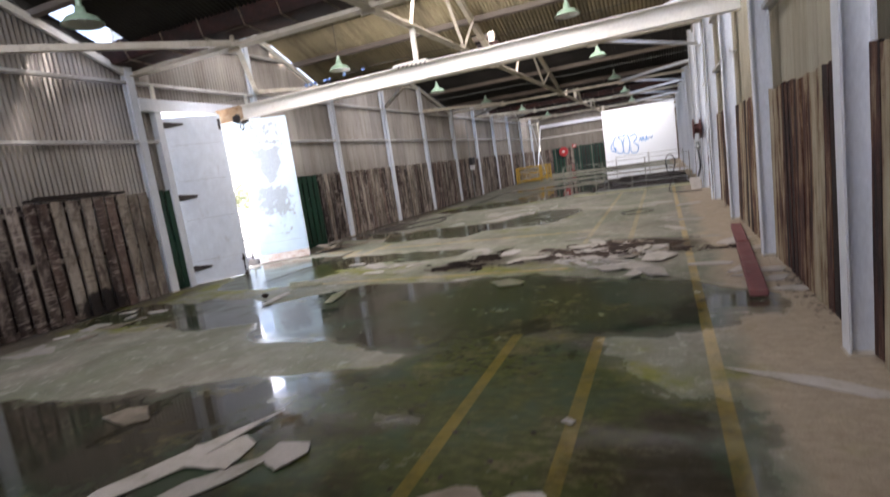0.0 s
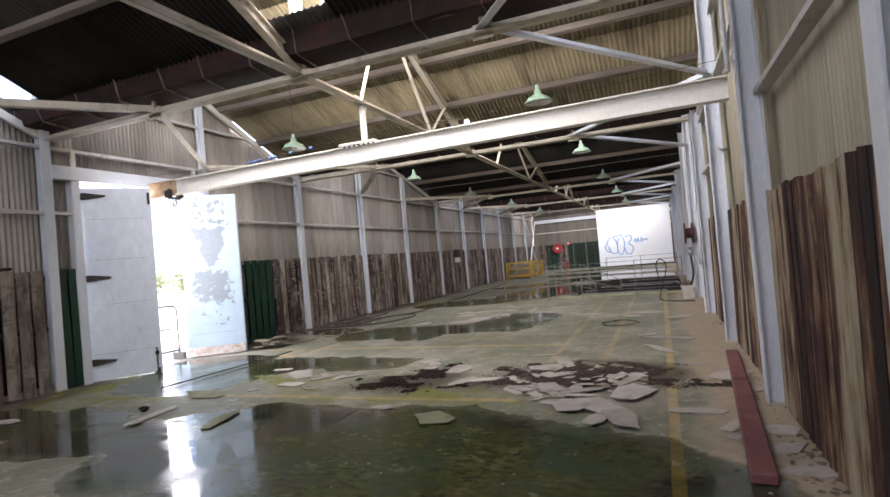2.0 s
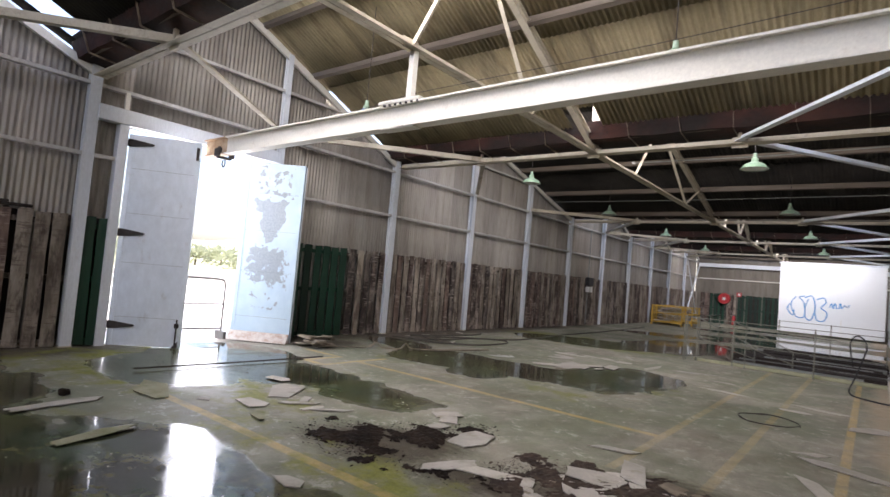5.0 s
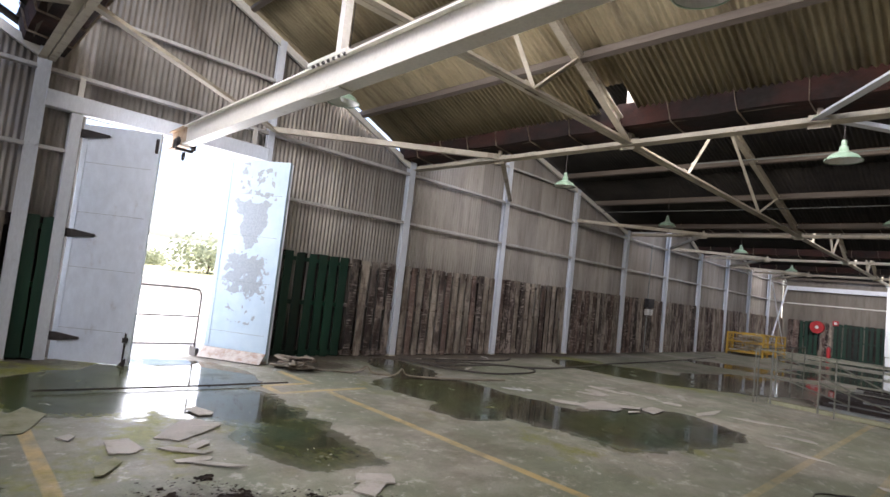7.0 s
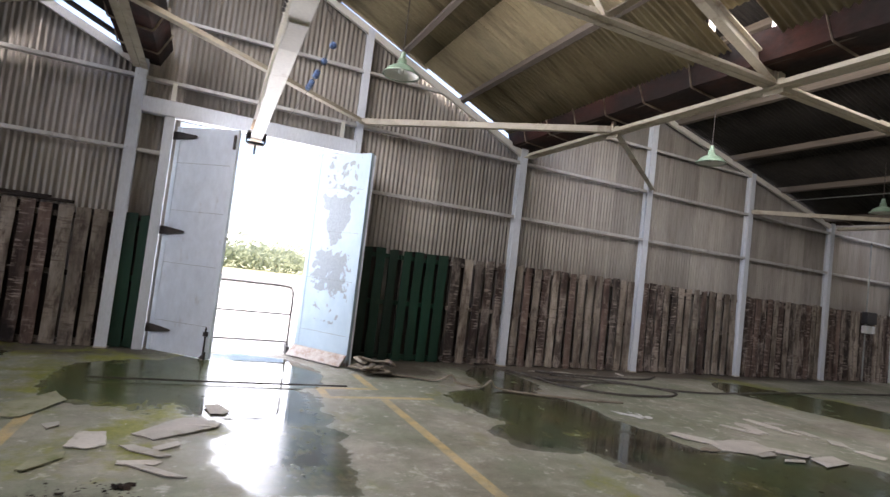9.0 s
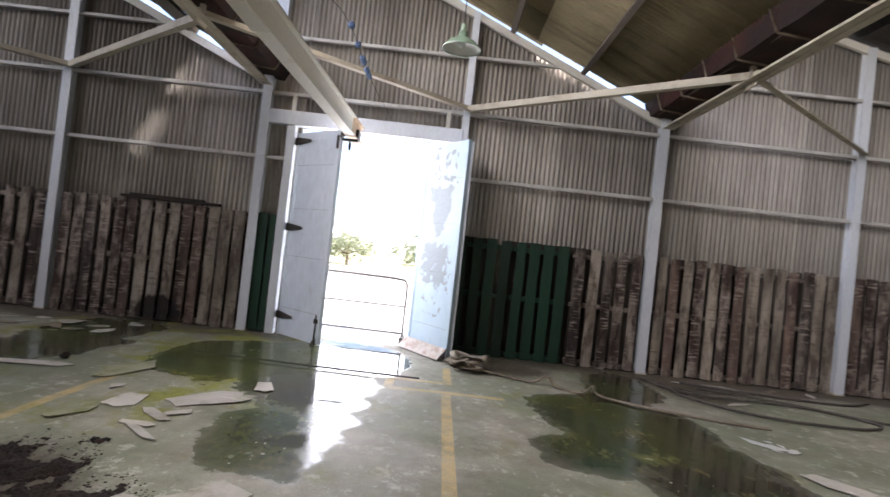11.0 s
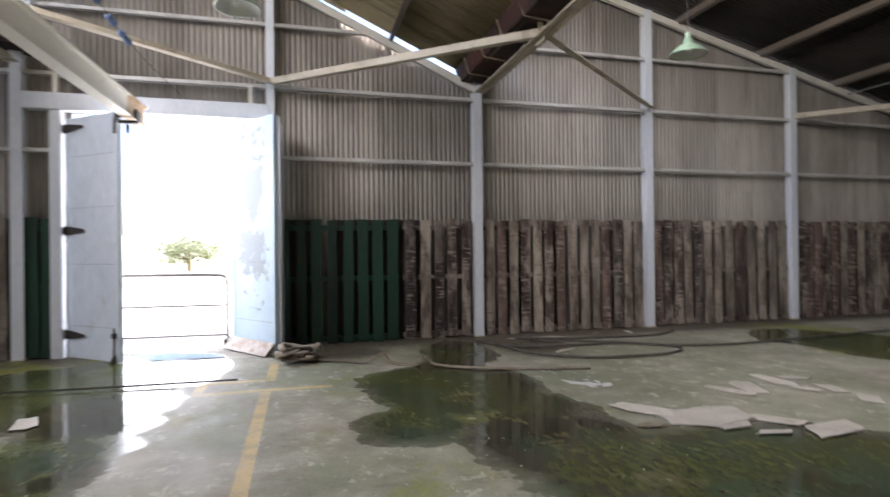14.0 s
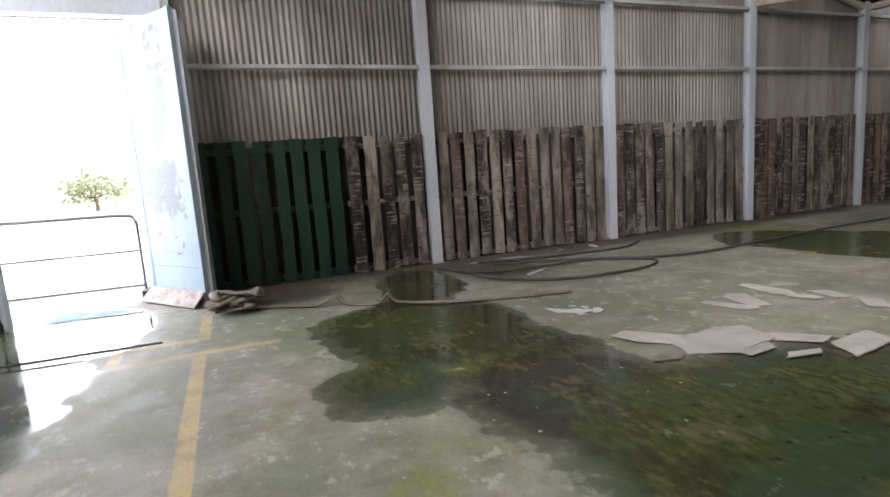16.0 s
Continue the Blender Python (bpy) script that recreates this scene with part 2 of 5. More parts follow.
PLASTIC = surface("white_plastic", (0.66, 0.66, 0.64), (0.74, 0.74, 0.72), (0.35, 0.33, 0.3), (0.62, 0.8), 6, 50, rough=(0.4, 0.6), bump=0.05)
BLACK = surface("black_plastic", (0.015, 0.015, 0.017), (0.03, 0.03, 0.033), rough=(0.5, 0.7), bump=0.05)
CONCRETE_OUT = surface("pale_concrete_yard", (0.50, 0.48, 0.44), (0.62, 0.60, 0.56), (0.40, 0.36, 0.28), (0.5, 0.75), 0.3, 14, rough=(0.8, 0.95), bump=0.2)
GRASS = surface("dry_grass_ground", (0.24, 0.24, 0.12), (0.42, 0.39, 0.24), (0.16, 0.18, 0.08), (0.5, 0.7), 0.2, 6, rough=(0.9, 1.0), bump=0.5)
# leaf green paled and greyed: outdoor glare and haze are put into the colour
LEAF = surface("hazed_leaf_green", (0.20, 0.235, 0.145), (0.32, 0.35, 0.235), (0.13, 0.16, 0.09), (0.5, 0.7), 1.5, 12, rough=(0.6, 0.8), spread=0.4, island=True, bump=0.2)
leaf_nodes, leaf_links = LEAF.node_tree.nodes, LEAF.node_tree.links
leaf_glow = leaf_nodes.new("ShaderNodeBsdfTranslucent")
leaf_glow.inputs["Color"].default_value = (0.34, 0.37, 0.24, 1)
leaf_mix = leaf_nodes.new("ShaderNodeMixShader")
leaf_mix.inputs[0].default_value = 0.5
leaf_links.new(leaf_nodes["Principled BSDF"].outputs[0], leaf_mix.inputs[1])
leaf_links.new(leaf_glow.outputs[0], leaf_mix.inputs[2])
leaf_links.new(leaf_mix.outputs[0], leaf_nodes["Material Output"].inputs["Surface"])
RAIL_STEEL = surface("dull_handrail_tube", (0.15, 0.155, 0.125), (0.25, 0.25, 0.21), (0.12, 0.08, 0.05), (0.55, 0.75), 4, 50, rough=(0.5, 0.75), bump=0.1)
WALL_FAR = surface("brown_end_sheeting", (0.15, 0.13, 0.105), (0.24, 0.215, 0.175), (0.09, 0.075, 0.055), (0.46, 0.74), 0.8, 30, (1, 1, 0.15), rough=(0.6, 0.85), bump=0.12, dirt_big=5)
GATE_STEEL = surface("weathered_gate_tube", (0.08, 0.075, 0.068), (0.15, 0.14, 0.125), (0.10, 0.05, 0.025), (0.55, 0.75), 4, 50, rough=(0.55, 0.8), bump=0.1)
BARK = surface("bark", (0.10, 0.07, 0.05), (0.2, 0.16, 0.12), big=4, rough=(0.8, 0.95), bump=0.5)
TRUSS = surface("dirty_cream_steel_paint", (0.46, 0.41, 0.31), (0.62, 0.57, 0.455), (0.17, 0.105, 0.06), (0.52, 0.74), 1.2, 40, rough=(0.45, 0.7), bump=0.12, dirt_big=4, dirt_amount=0.8)
GIRT = surface("dusty_white_rail_paint", (0.48, 0.47, 0.44), (0.66, 0.65, 0.61), (0.20, 0.16, 0.12), (0.52, 0.74), 1.5, 40, rough=(0.45, 0.7), bump=0.1, dirt_big=5)
# cream paint raised in tone, so the roof-window light on the beam is painted in
HOIST_LIT = surface("lit_beam_paint", (0.82, 0.79, 0.70), (0.90, 0.875, 0.79), (0.34, 0.23, 0.13), (0.60, 0.78), 1.0, 40, rough=(0.35, 0.6), bump=0.08, dirt_big=5, dirt_amount=0.6)
INK = surface("blue_spray_paint", (0.05, 0.28, 0.62), (0.08, 0.36, 0.72), rough=(0.5, 0.7), bump=0.0)


# ---- mesh helpers ----
def part(name, bm, material, parent=None, label="", smooth=False):
    me = bpy.data.meshes.new(name)
    bm.normal_update()
    bm.to_mesh(me)
    bm.free()
    me.materials.append(material)
    if smooth:
        me.polygons.foreach_set("use_smooth", [True] * len(me.polygons))
    ob = new(name, me)
    if parent:
        ob.parent = parent
    if label:
        ob["label"] = label
    return ob


def thing(name, label, category, group="", kind="", at=(0, 0, 0), turn=0.0):
    ob = new(name)
    ob.empty_display_size = 0.1
    ob.matrix_basis = pose(*at, 0, 0, turn)
    return tagged(ob, label, category, group, kind)


def box(bm, x0, x1, y0, y1, z0, z1, bevel=0.0):
    m = Matrix.Translation(((x0 + x1) / 2, (y0 + y1) / 2, (z0 + z1) / 2)) @ Matrix.Diagonal((x1 - x0, y1 - y0, z1 - z0, 1))
    r = bmesh.ops.create_cube(bm, size=1, matrix=m)
    if bevel:
        edges = list({e for v in r["verts"] for e in v.link_edges})
        bmesh.ops.bevel(bm, geom=edges, offset=bevel, segments=1, affect="EDGES")


def boxed(x0, x1, y0, y1, z0, z1, bevel=0.0):
    bm = bmesh.new()
    box(bm, x0, x1, y0, y1, z0, z1, bevel)
    return bm


def sweep(bm, p, q, outline, up=(0, 0, 1)):
    """A straight bar of the given outline, (side, up) pairs, from p to q."""
    p, q = Vector(p), Vector(q)
    d = (q - p).normalized()
    side = d.cross(Vector(up)).normalized()
    top = side.cross(d)
    ends = [[bm.verts.new(o + side * a + top * b) for a, b in outline] for o in (p, q)]
    n = len(outline)
    for i in range(n):
        bm.faces.new((ends[0][i], ends[0][(i + 1) % n], ends[1][(i + 1) % n], ends[1][i]))
    bm.faces.new(ends[0][::-1])
    bm.faces.new(ends[1])


def rect(w, h):
    return [(-w / 2, -h / 2), (w / 2, -h / 2), (w / 2, h / 2), (-w / 2, h / 2)]


def angle_iron(w, t=0.008):
    return [(0, 0), (w, 0), (w, t), (t, t), (t, w), (0, w)]


def i_outline(w, h, tf=0.014, tw=0.009):
    a, b, c = w / 2, h / 2, tw / 2
    return [(-a, -b), (a, -b), (a, -b + tf), (c, -b + tf), (c, b - tf), (a, b - tf), (a, b), (-a, b), (-a, b - tf), (-c, b - tf), (-c, -b + tf), (-a, -b + tf)]


def bar(p, q, outline, up=(0, 0, 1)):
    bm = bmesh.new()
    sweep(bm, p, q, outline, up)
    return bm


def double_angle(p, q, w=0.07, gap=0.012, up=(0, 0, 1)):
    bm = bmesh.new()
    sweep(bm, p, q, [(a + gap / 2, b) for a, b in angle_iron(w)], up)
    sweep(bm, p, q, [(-a - gap / 2, b) for a, b in angle_iron(w)][::-1], up)
    return bm


def tube(bm, points, r, sides=8):
    """A round bar along the points."""
    pts = [Vector(p) for p in points]
    rings = []
    for i, p in enumerate(pts):
        d = (pts[min(i + 1, len(pts) - 1)] - pts[max(i - 1, 0)]).normalized()
        s = d.cross(Vector((0, 0, 1)) if abs(d.z) < 0.9 else Vector((1, 0, 0))).normalized()
        u = s.cross(d)
        rings.append([bm.verts.new(p + (s * math.cos(a) + u * math.sin(a)) * r) for a in (2 * math.pi * k / sides for k in range(sides))])
    for a, b in zip(rings, rings[1:]):
        for k in range(sides):
            bm.faces.new((a[k], a[(k + 1) % sides], b[(k + 1) % sides], b[k]))
    bm.faces.new(rings[0][::-1])
    bm.faces.new(rings[-1])


def tubed(points, r, sides=8):
    bm = bmesh.new()
    tube(bm, points, r, sides)
    return bm


def lathe(profile, sides=24):
    """A turned shape from (radius, height) pairs."""
    bm = bmesh.new()
    rings = [[bm.verts.new((r * math.cos(a), r * math.sin(a), z)) for a in (2 * math.pi * k / sides for k in range(sides))] for r, z in profile]
    for a, b in zip(rings, rings[1:]):
        for k in range(sides):
            bm.faces.new((a[k], a[(k + 1) % sides], b[(k + 1) % sides], b[k]))
    return bm


def spline(points, steps=8):
    """Catmull-Rom through the points."""
    pts = [Vector(p) for p in points]
    pts = [pts[0] * 2 - pts[1], *pts, pts[-1] * 2 - pts[-2]]
    out = []
    for a, b, c, d in zip(pts, pts[1:], pts[2:], pts[3:]):
        for k in range(steps):
            t = k / steps
            out.append(0.5 * (2 * b + (c - a) * t + (2 * a - 5 * b + 4 * c - d) * t * t + (3 * b - a - 3 * c + d) * t ** 3))
    return out + [pts[-2]]


# ---- walls of corrugated sheeting ----
DOOR = (7.26, 9.76, 3.24)       # opening: y, y, height


def corrugated(x, y0, y1, z0, top, sign, pitch=0.076, depth=0.0135):
    """A sheet standing in a wall of constant x; top gives its upper edge; sign is the way out."""
    n = max(2, round((y1 - y0) / pitch * 8))
    verts, faces = [], []
    for i in range(n + 1):
        y = y0 + (y1 - y0) * i / n
        xx = x + depth * math.sin(2 * math.pi * y / pitch)
        t = top(y)
        verts += [(xx, y, z0), (xx, y, t), (xx + sign * 0.005, y, t), (xx + sign * 0.005, y, z0)]
    for i in range(n):
        a, b = 4 * i, 4 * i + 4
        for k in range(4):
            faces.append((a + k, a + (k + 1) % 4, b + (k + 1) % 4, b + k))
    faces += [(0, 3, 2, 1), (4 * n, 4 * n + 1, 4 * n + 2, 4 * n + 3)]
    me = bpy.data.meshes.new("sheet")
    me.from_pydata(verts, [], faces)
    me.polygons.foreach_set("use_smooth", [True] * len(me.polygons))
    return me


def wall_side(name, x, sign, material, label):
    wall = thing(name, label, "wall", kind="structure")
    y, k = Y0, 0
    while y < Y1 - 0.01:
        e = min(y + 0.775, Y1)
        cuts = [(y, e, 0.0)]
        if sign < 0 and e > DOOR[0] and y < DOOR[1]:
            cuts = []
            if y < DOOR[0]:
                cuts.append((y, DOOR[0], 0.0))
            cuts.append((max(y, DOOR[0]), min(e, DOOR[1]), DOOR[2]))
            if e > DOOR[1]:
                cuts.append((DOOR[1], e, 0.0))
        for a, b, z in cuts:
            me = corrugated(x + (0.004 if k % 2 else 0) * sign, a, b, z, lambda q: roof_z(q) + 0.02, sign)
            me.materials.append(material)
            ob = new("sheet", me)
            ob.parent = wall
        y, k = e, k + 1
    return wall


wall_left = wall_side("wall_left", XL - 0.20, -1, WALL, "grimy pale corrugated iron wall sheeting")
wall_right = wall_side("wall_right", XR + 0.20, 1, WALL_R, "buff corrugated wall sheeting with dust streaks")


def end_wall(name, y, label):
    ob = part(name, boxed(XL - 0.2, XR + 0.2, y, y + 0.08, 0, VZ + 2.9), WALL_FAR, label=label)
    return tagged(ob, label, "wall", kind="structure")


end_wall("wall_far", Y1 + 0.1, "brownish sheeted end wall")
end_wall("wall_near", Y0 - 0.18, "plain sheeted end wall")


# ---- saw-tooth roof ----
def roof_tooth(i, a, b, top, material):
    label = "tan corrugated cement roof sheets over timber purlins" if material is ROOF_TAN else "very dark corrugated roof sheets over purlins"
    pitch, depth = 0.082, 0.013
    verts, faces = [], []
    slope = Vector((0, b - a, VZ - top))
    up = Vector((0, -slope.z, slope.y)).normalized()
    rows, x_b = 3, XR + 0.25
    x_w = XL - 0.25
    wide = 12 * pitch
    rnd = random.Random(i)
    tan, torn = material is ROOF_TAN, abs(b - (YA - 2 * BAY)) < 0.1
    sheets = []                  # left edge, right edge, start and end down the slope, row
    for r in range(rows):
        s0, s1 = max(0, r / rows - 0.015), (r + 1) / rows
        x = x_w if r < 2 or not tan else XL - 0.14
        while x < x_b - 0.05:
            e = min(x + wide, x_b)
            if tan and r == 2 and x < -3.62 < e:
                e = -3.62
            elif tan and r == 2 and abs(x + 3.62) < 0.01:
                e = -3.08
            elif torn and r == 2 and x < -8.1:
                e = -8.04
            elif torn and r == 2 and x < -8:
                e = -7.5
            hole = None
            if r == 2 and tan and abs(x + 3.62) < 0.01:
                hole = (0.872, 0.945)
            elif r == 2 and torn and -8.1 < x < -8:
                hole = (0.80, 0.935)
            elif r == 2 and torn and -4.2 < x < -3.2:
                hole = (0.865, 0.91)
            elif r == 2 and material is ROOF_DARK and rnd.random() < 0.12:
                hole = (0.965, 1.0)
            if hole:
                sheets.append((x, e, s0, hole[0], r))
                if hole[1] < 1:
                    sheets.append((x, e, hole[1], s1, r))
            else:
                sheets.append((x, e, s0, s1, r))
            x = e
    for x, e, s0, end, r in sheets:
        n = max(2, round((e - x) / pitch * 8))
        base, lift = len(verts), 0.012 * (rows - r) + rnd.uniform(0, 0.004)
        for k in range(n + 1):
            xx = x + (e - x) * k / n
            h = depth * math.sin(2 * math.pi * xx / pitch) + lift + 0.1
            for s, th in ((s0, 0), (end, 0), (end, 0.007), (s0, 0.007)):
                p = Vector((xx, a, top)) + slope * s + up * (h + th)
                verts.append(p)
        for k in range(n):
            p, q = base + 4 * k, base + 4 * k + 4
            for j in range(4):
                faces.append((p + j, p + (j + 1) % 4, q + (j + 1) % 4, q + j))
    me = bpy.data.meshes.new("roof")
    me.from_pydata(verts, [], faces)
    me.polygons.foreach_set("use_smooth", [True] * len(me.polygons))
    me.materials.append(material)
    roof = tagged(new("ceiling_%d" % i, me), label, "roof", kind="structure")
    count = 6
    for k in range(count):
        s = 0.03 + 0.94 * k / (count - 1)
        p = Vector((0, a, top)) + slope * s + up * 0.035
        part("purlin", bar((x_w, p.y, p.z), (x_b, p.y, p.z), rect(0.075, 0.13), up), TIMBER_GREY, roof)
    # edge rafters along both side walls
    for x in (XL - 0.08, XR + 0.08):
        part("edge_rafter", bar(Vector((x, a, top)) - up * 0.06, Vector((x, b, VZ)) - up * 0.06, rect(0.07, 0.11), up), CREAM, roof)
    return roof


# one tooth in tan sheets, all others in the very dark ones
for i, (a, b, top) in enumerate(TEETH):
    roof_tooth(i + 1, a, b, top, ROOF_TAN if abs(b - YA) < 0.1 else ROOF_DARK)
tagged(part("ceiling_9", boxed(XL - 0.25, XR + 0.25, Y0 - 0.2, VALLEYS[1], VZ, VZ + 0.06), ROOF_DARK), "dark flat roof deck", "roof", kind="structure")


def roof_light(y, top):
    """The upright glazed face over a gutter: sill, head, mullions and panes."""
    rl = thing("roof_window", "upright row of roof windows above the gutter", "window", "roof windows", "structure")
    z0, z1 = VZ + 0.35, top - 0.12
    part("window_sill", boxed(XL - 0.2, XR + 0.2, y - 0.04, y + 0.04, VZ + 0.18, z0), CREAM, rl)
    part("window_head", boxed(XL - 0.2, XR + 0.2, y - 0.04, y + 0.04, z1, top + 0.12), CREAM, rl)
    for x in (XL - 0.05, XR + 0.05):
        part("end_post", boxed(x - 0.08, x + 0.08, y - 0.05, y + 0.17, VZ + 0.19, top + 0.02), WHITE_STEEL, rl)
    n = 12
    for k in range(n + 1):
        x = XL - 0.2 + (XR - XL + 0.4) * k / n
        part("mullion", boxed(x - 0.025, x + 0.025, y - 0.03, y + 0.03, z0, z1), CREAM, rl)


LIGHTS = (30, 60, 116, 92, 72, 62, 140)
for (a, b, top), watts in zip(TEETH, LIGHTS):
    roof_light(a + 0.02, top)
    lamp = new("roof_window_daylight", bpy.data.lights.new("roof_window_daylight", "AREA"))
    lamp.data.shape, lamp.data.size, lamp.data.size_y = "RECTANGLE", 5.4, top - VZ - 0.5
    lamp.data.energy, lamp.data.color = watts, (1.0, 0.97, 0.93)
    lamp.matrix_world = look(((XL + XR) / 2 + 0.3, a - 0.05, (top + VZ) / 2 + 0.1), ((XL + XR) / 2, a + 4, (top + VZ) / 2 - 5.2))


door_sky = new("doorway_daylight", bpy.data.lights.new("doorway_daylight", "AREA"))
door_sky.data.shape, door_sky.data.size, door_sky.data.size_y = "RECTANGLE", 2.3, 2.9
door_sky.data.energy = 44
door_sky.matrix_world = look((XL - 0.95, 8.6, 1.75), (XL + 3.0, 8.9, 0.8))


# ---- gutters and valley beams ----
def gutter(y):
    g = thing("gutter", "rusted red-brown box gutter slung under the roof valley on straps", "gutter", "valley gutters")
    bm = bmesh.new()
    t = 0.02
    prof = [(-0.34, 0.36), (-0.25, 0.07), (0.2, 0.03), (0.33, 0.3), (0.31, 0.3), (0.19, 0.05), (-0.24, 0.09), (-0.32, 0.36)]
    n = 24
    rings = []
    rnd = random.Random(int(y * 10))
    for k in range(n + 1):
        x = XL - 0.15 + (XR - XL + 0.3) * k / n
        dz = rnd.uniform(-0.02, 0.012)
        rings.append([bm.verts.new((x, y + u, VZ - 0.02 + v + dz)) for u, v in prof])
    m = len(prof)
    for p, q in zip(rings, rings[1:]):
        for k in range(m):
            bm.faces.new((p[k], p[(k + 1) % m], q[(k + 1) % m], q[k]))
    part("trough", bm, GUTTER, g)
    x = XL + 0.4
    while x < XR:
        lean = rnd.uniform(-0.05, 0.05)
        pts = [(x + lean, y - 0.36, VZ + 0.35), (x, y - 0.26, VZ + 0.035), (x, y + 0.21, VZ - 0.01), (x + lean, y + 0.35, VZ + 0.3)]
        bm = bmesh.new()
        for p, q in zip(pts, pts[1:]):
            sweep(bm, p, q, rect(0.024, 0.006), (1, 0, 0))
        part("strap", bm, STRAP, g)
        x += rnd.uniform(0.66, 0.82)


for y in VALLEYS[1:-1]:
    gutter(y)


def valley_beam(y):
    vb = thing("valley_beam", "cream-painted steel chord under the roof valley", "beam", "valley beams", "structure")
    part("chord", double_angle((XL + 0.1, y, VZ - 0.16), (XR - 0.1, y, VZ - 0.16), 0.085), TRUSS, vb)
    for x in (*XB, XT):
        part("gusset_plate", boxed(x - 0.11, x + 0.11, y - 0.006, y + 0.006, VZ - 0.21, VZ - 0.05), TRUSS, vb)
        part("stub_post", bar((x, y, VZ - 0.1), (x, y, VZ + 0.25), rect(0.05, 0.05), (0, 1, 0)), TRUSS, vb)


for y in VALLEYS[1:-1]:
    valley_beam(y)


def wind_brace(xn, yn, xw, yw):
    wb = thing("wind_brace", "cream steel flat bracing between wall column and valley beam", "brace", "wind braces", "structure")
    # right-hand braces go white: the window light on them, put into the paint
    part("brace", bar((xn, yn, VZ - 0.12), (xw, yw, VZ - 0.2), angle_iron(0.09)), WHITE_STEEL if xw > 0 else TRUSS, wb)


for y in VALLEYS[1:-1]:
    for dy in (-BAY, BAY):
        wind_brace(XB[0], y, XL, y + dy)
        wind_brace(XB[1], y, XR, y + dy)


def truss(a, b, top):
    tr = thing("roof_truss", "cream-painted steel angle roof truss", "truss", "roof trusses", "structure")
    zt = VZ - 0.13
    span = b - a

    def raf(y):
        return top - 0.12 + (VZ - 0.02 - top + 0.12) * (y - a) / span

    part("bottom_tie", double_angle((XT, a, zt), (XT, b, zt), 0.075), TRUSS, tr)
    part("principal_rafter", bar((XT, a + 0.05, raf(a)), (XT, b, raf(b)), i_outline(0.1, 0.14)), TRUSS, tr)
    part("king_post", bar((XT, a + 0.06, zt), (XT, a + 0.06, raf(a)), rect(0.09, 0.09), (0, 1, 0)), TRUSS, tr)
    f1, f2, fu = a + span * 0.22, a + span * 0.63, a + span * 0.38
    for p, q in ((f1, fu - 0.12), (f2, fu + 0.12), (f2, a + span * 0.76), (a + 0.1, a + span * 0.17)):
        part("strut", bar((XT, p, zt + 0.04), (XT, q, raf(q) - 0.05), angle_iron(0.06), (1, 0, 0)), TRUSS, tr)
    for y in (f1, f2):
        part("gusset_plate", boxed(XT - 0.006, XT + 0.006, y - 0.12, y + 0.12, zt - 0.02, zt + 0.10), TRUSS, tr)


for a, b, top in TEETH:
    truss(a, b, top)


# ---- columns, girts ----
def column(x, y, sign, z1, material, deep=0.13):
    c = thing("column", "white-painted steel wall column with rust at its foot", "column", "wall columns", "structure", (x, y, 0))
    shaft = part("shaft", bar((sign * deep / 2, 0, 0), (sign * deep / 2, 0, z1), i_outline(0.145, deep), (1, 0, 0)), material, c)
    part("base_plate", boxed(-0.01 if sign > 0 else -0.16, 0.2 if sign > 0 else 0.01, -0.085, 0.085, 0, 0.02), TRUSS, c)
    for z in (2.72, 3.73) if sign < 0 else (3.02, 3.10, 3.73):
        for dy in (-0.04, 0.04):
            part("bolt", boxed(-sign * 0.012 if sign > 0 else 0, 0 if sign > 0 else 0.012, dy - 0.012, dy + 0.012, z - 0.012, z + 0.012, 0.004), material, shaft)
    return c


for y in COLS[1:-1]:
    top = VZ + 0.2 if min(abs(y - v) for v in VALLEYS) < 0.1 else roof_z(y) - 0.03
    if abs(y - (YA - BAY)) < 0.1:
        post = thing("column", "white-painted steel post beside the doorway", "column", "wall columns", "structure", (XL, y, 0))
        part("shaft", bar((-0.065, 0, 0), (-0.065, 0, top), i_outline(0.11, 0.11), (1, 0, 0)), WHITE_STEEL, post)
    else:
        column(XL, y, -1, top, WHITE_STEEL)
    column(XC, y + 0.02, 1, top, WHITE_STEEL, 0.18)

for name, x, sign in (("girt_left", XL - 0.1, -1), ("girt_right", XR + 0.1, 1)):
    g = thing(name, "pale steel wall rails carrying the sheeting", "girt", kind="structure")
    for z, ya, yb in ((2.72, Y0, DOOR[0] - 0.1), (2.72, DOOR[1], Y1), (3.73, Y0, Y1)):
        part("rail", bar((x, ya, z), (x, yb, z), [(-0.05 * sign, -0.024), (0.06 * sign, -0.024), (0.06 * sign, -0.016), (-0.042 * sign, -0.016), (-0.042 * sign, 0.024), (-0.05 * sign, 0.024)][::1 if sign < 0 else -1]), GIRT, g)
    for a, b, top in TEETH:
        if top > 6:
            y_end = a + (b - a) * (top - 4.63 - 0.1) / (top - VZ)
            part("rail", bar((x, a + 0.1, 4.63), (x, y_end, 4.63), rect(0.07, 0.045)), GIRT, g)

# ---- floor (first lay) ----
tagged(part("ground", boxed(-400, 400, -300, 500, -0.4, -0.06), GRASS), "dry grassy ground reaching the horizon", "ground", kind="structure")
tagged(part("yard", boxed(-24, XL - 0.22, -20, 40, -0.3, -0.02), CONCRETE_OUT), "sunlit pale concrete yard", "yard", kind="structure")

tagged(part("foundation_slab", boxed(XL - 0.22, XR + 0.22, Y0 - 0.2, Y1 + 0.2, -0.3, -0.02), CONCRETE_OUT), "concrete slab under the floor", "slab", kind="structure")

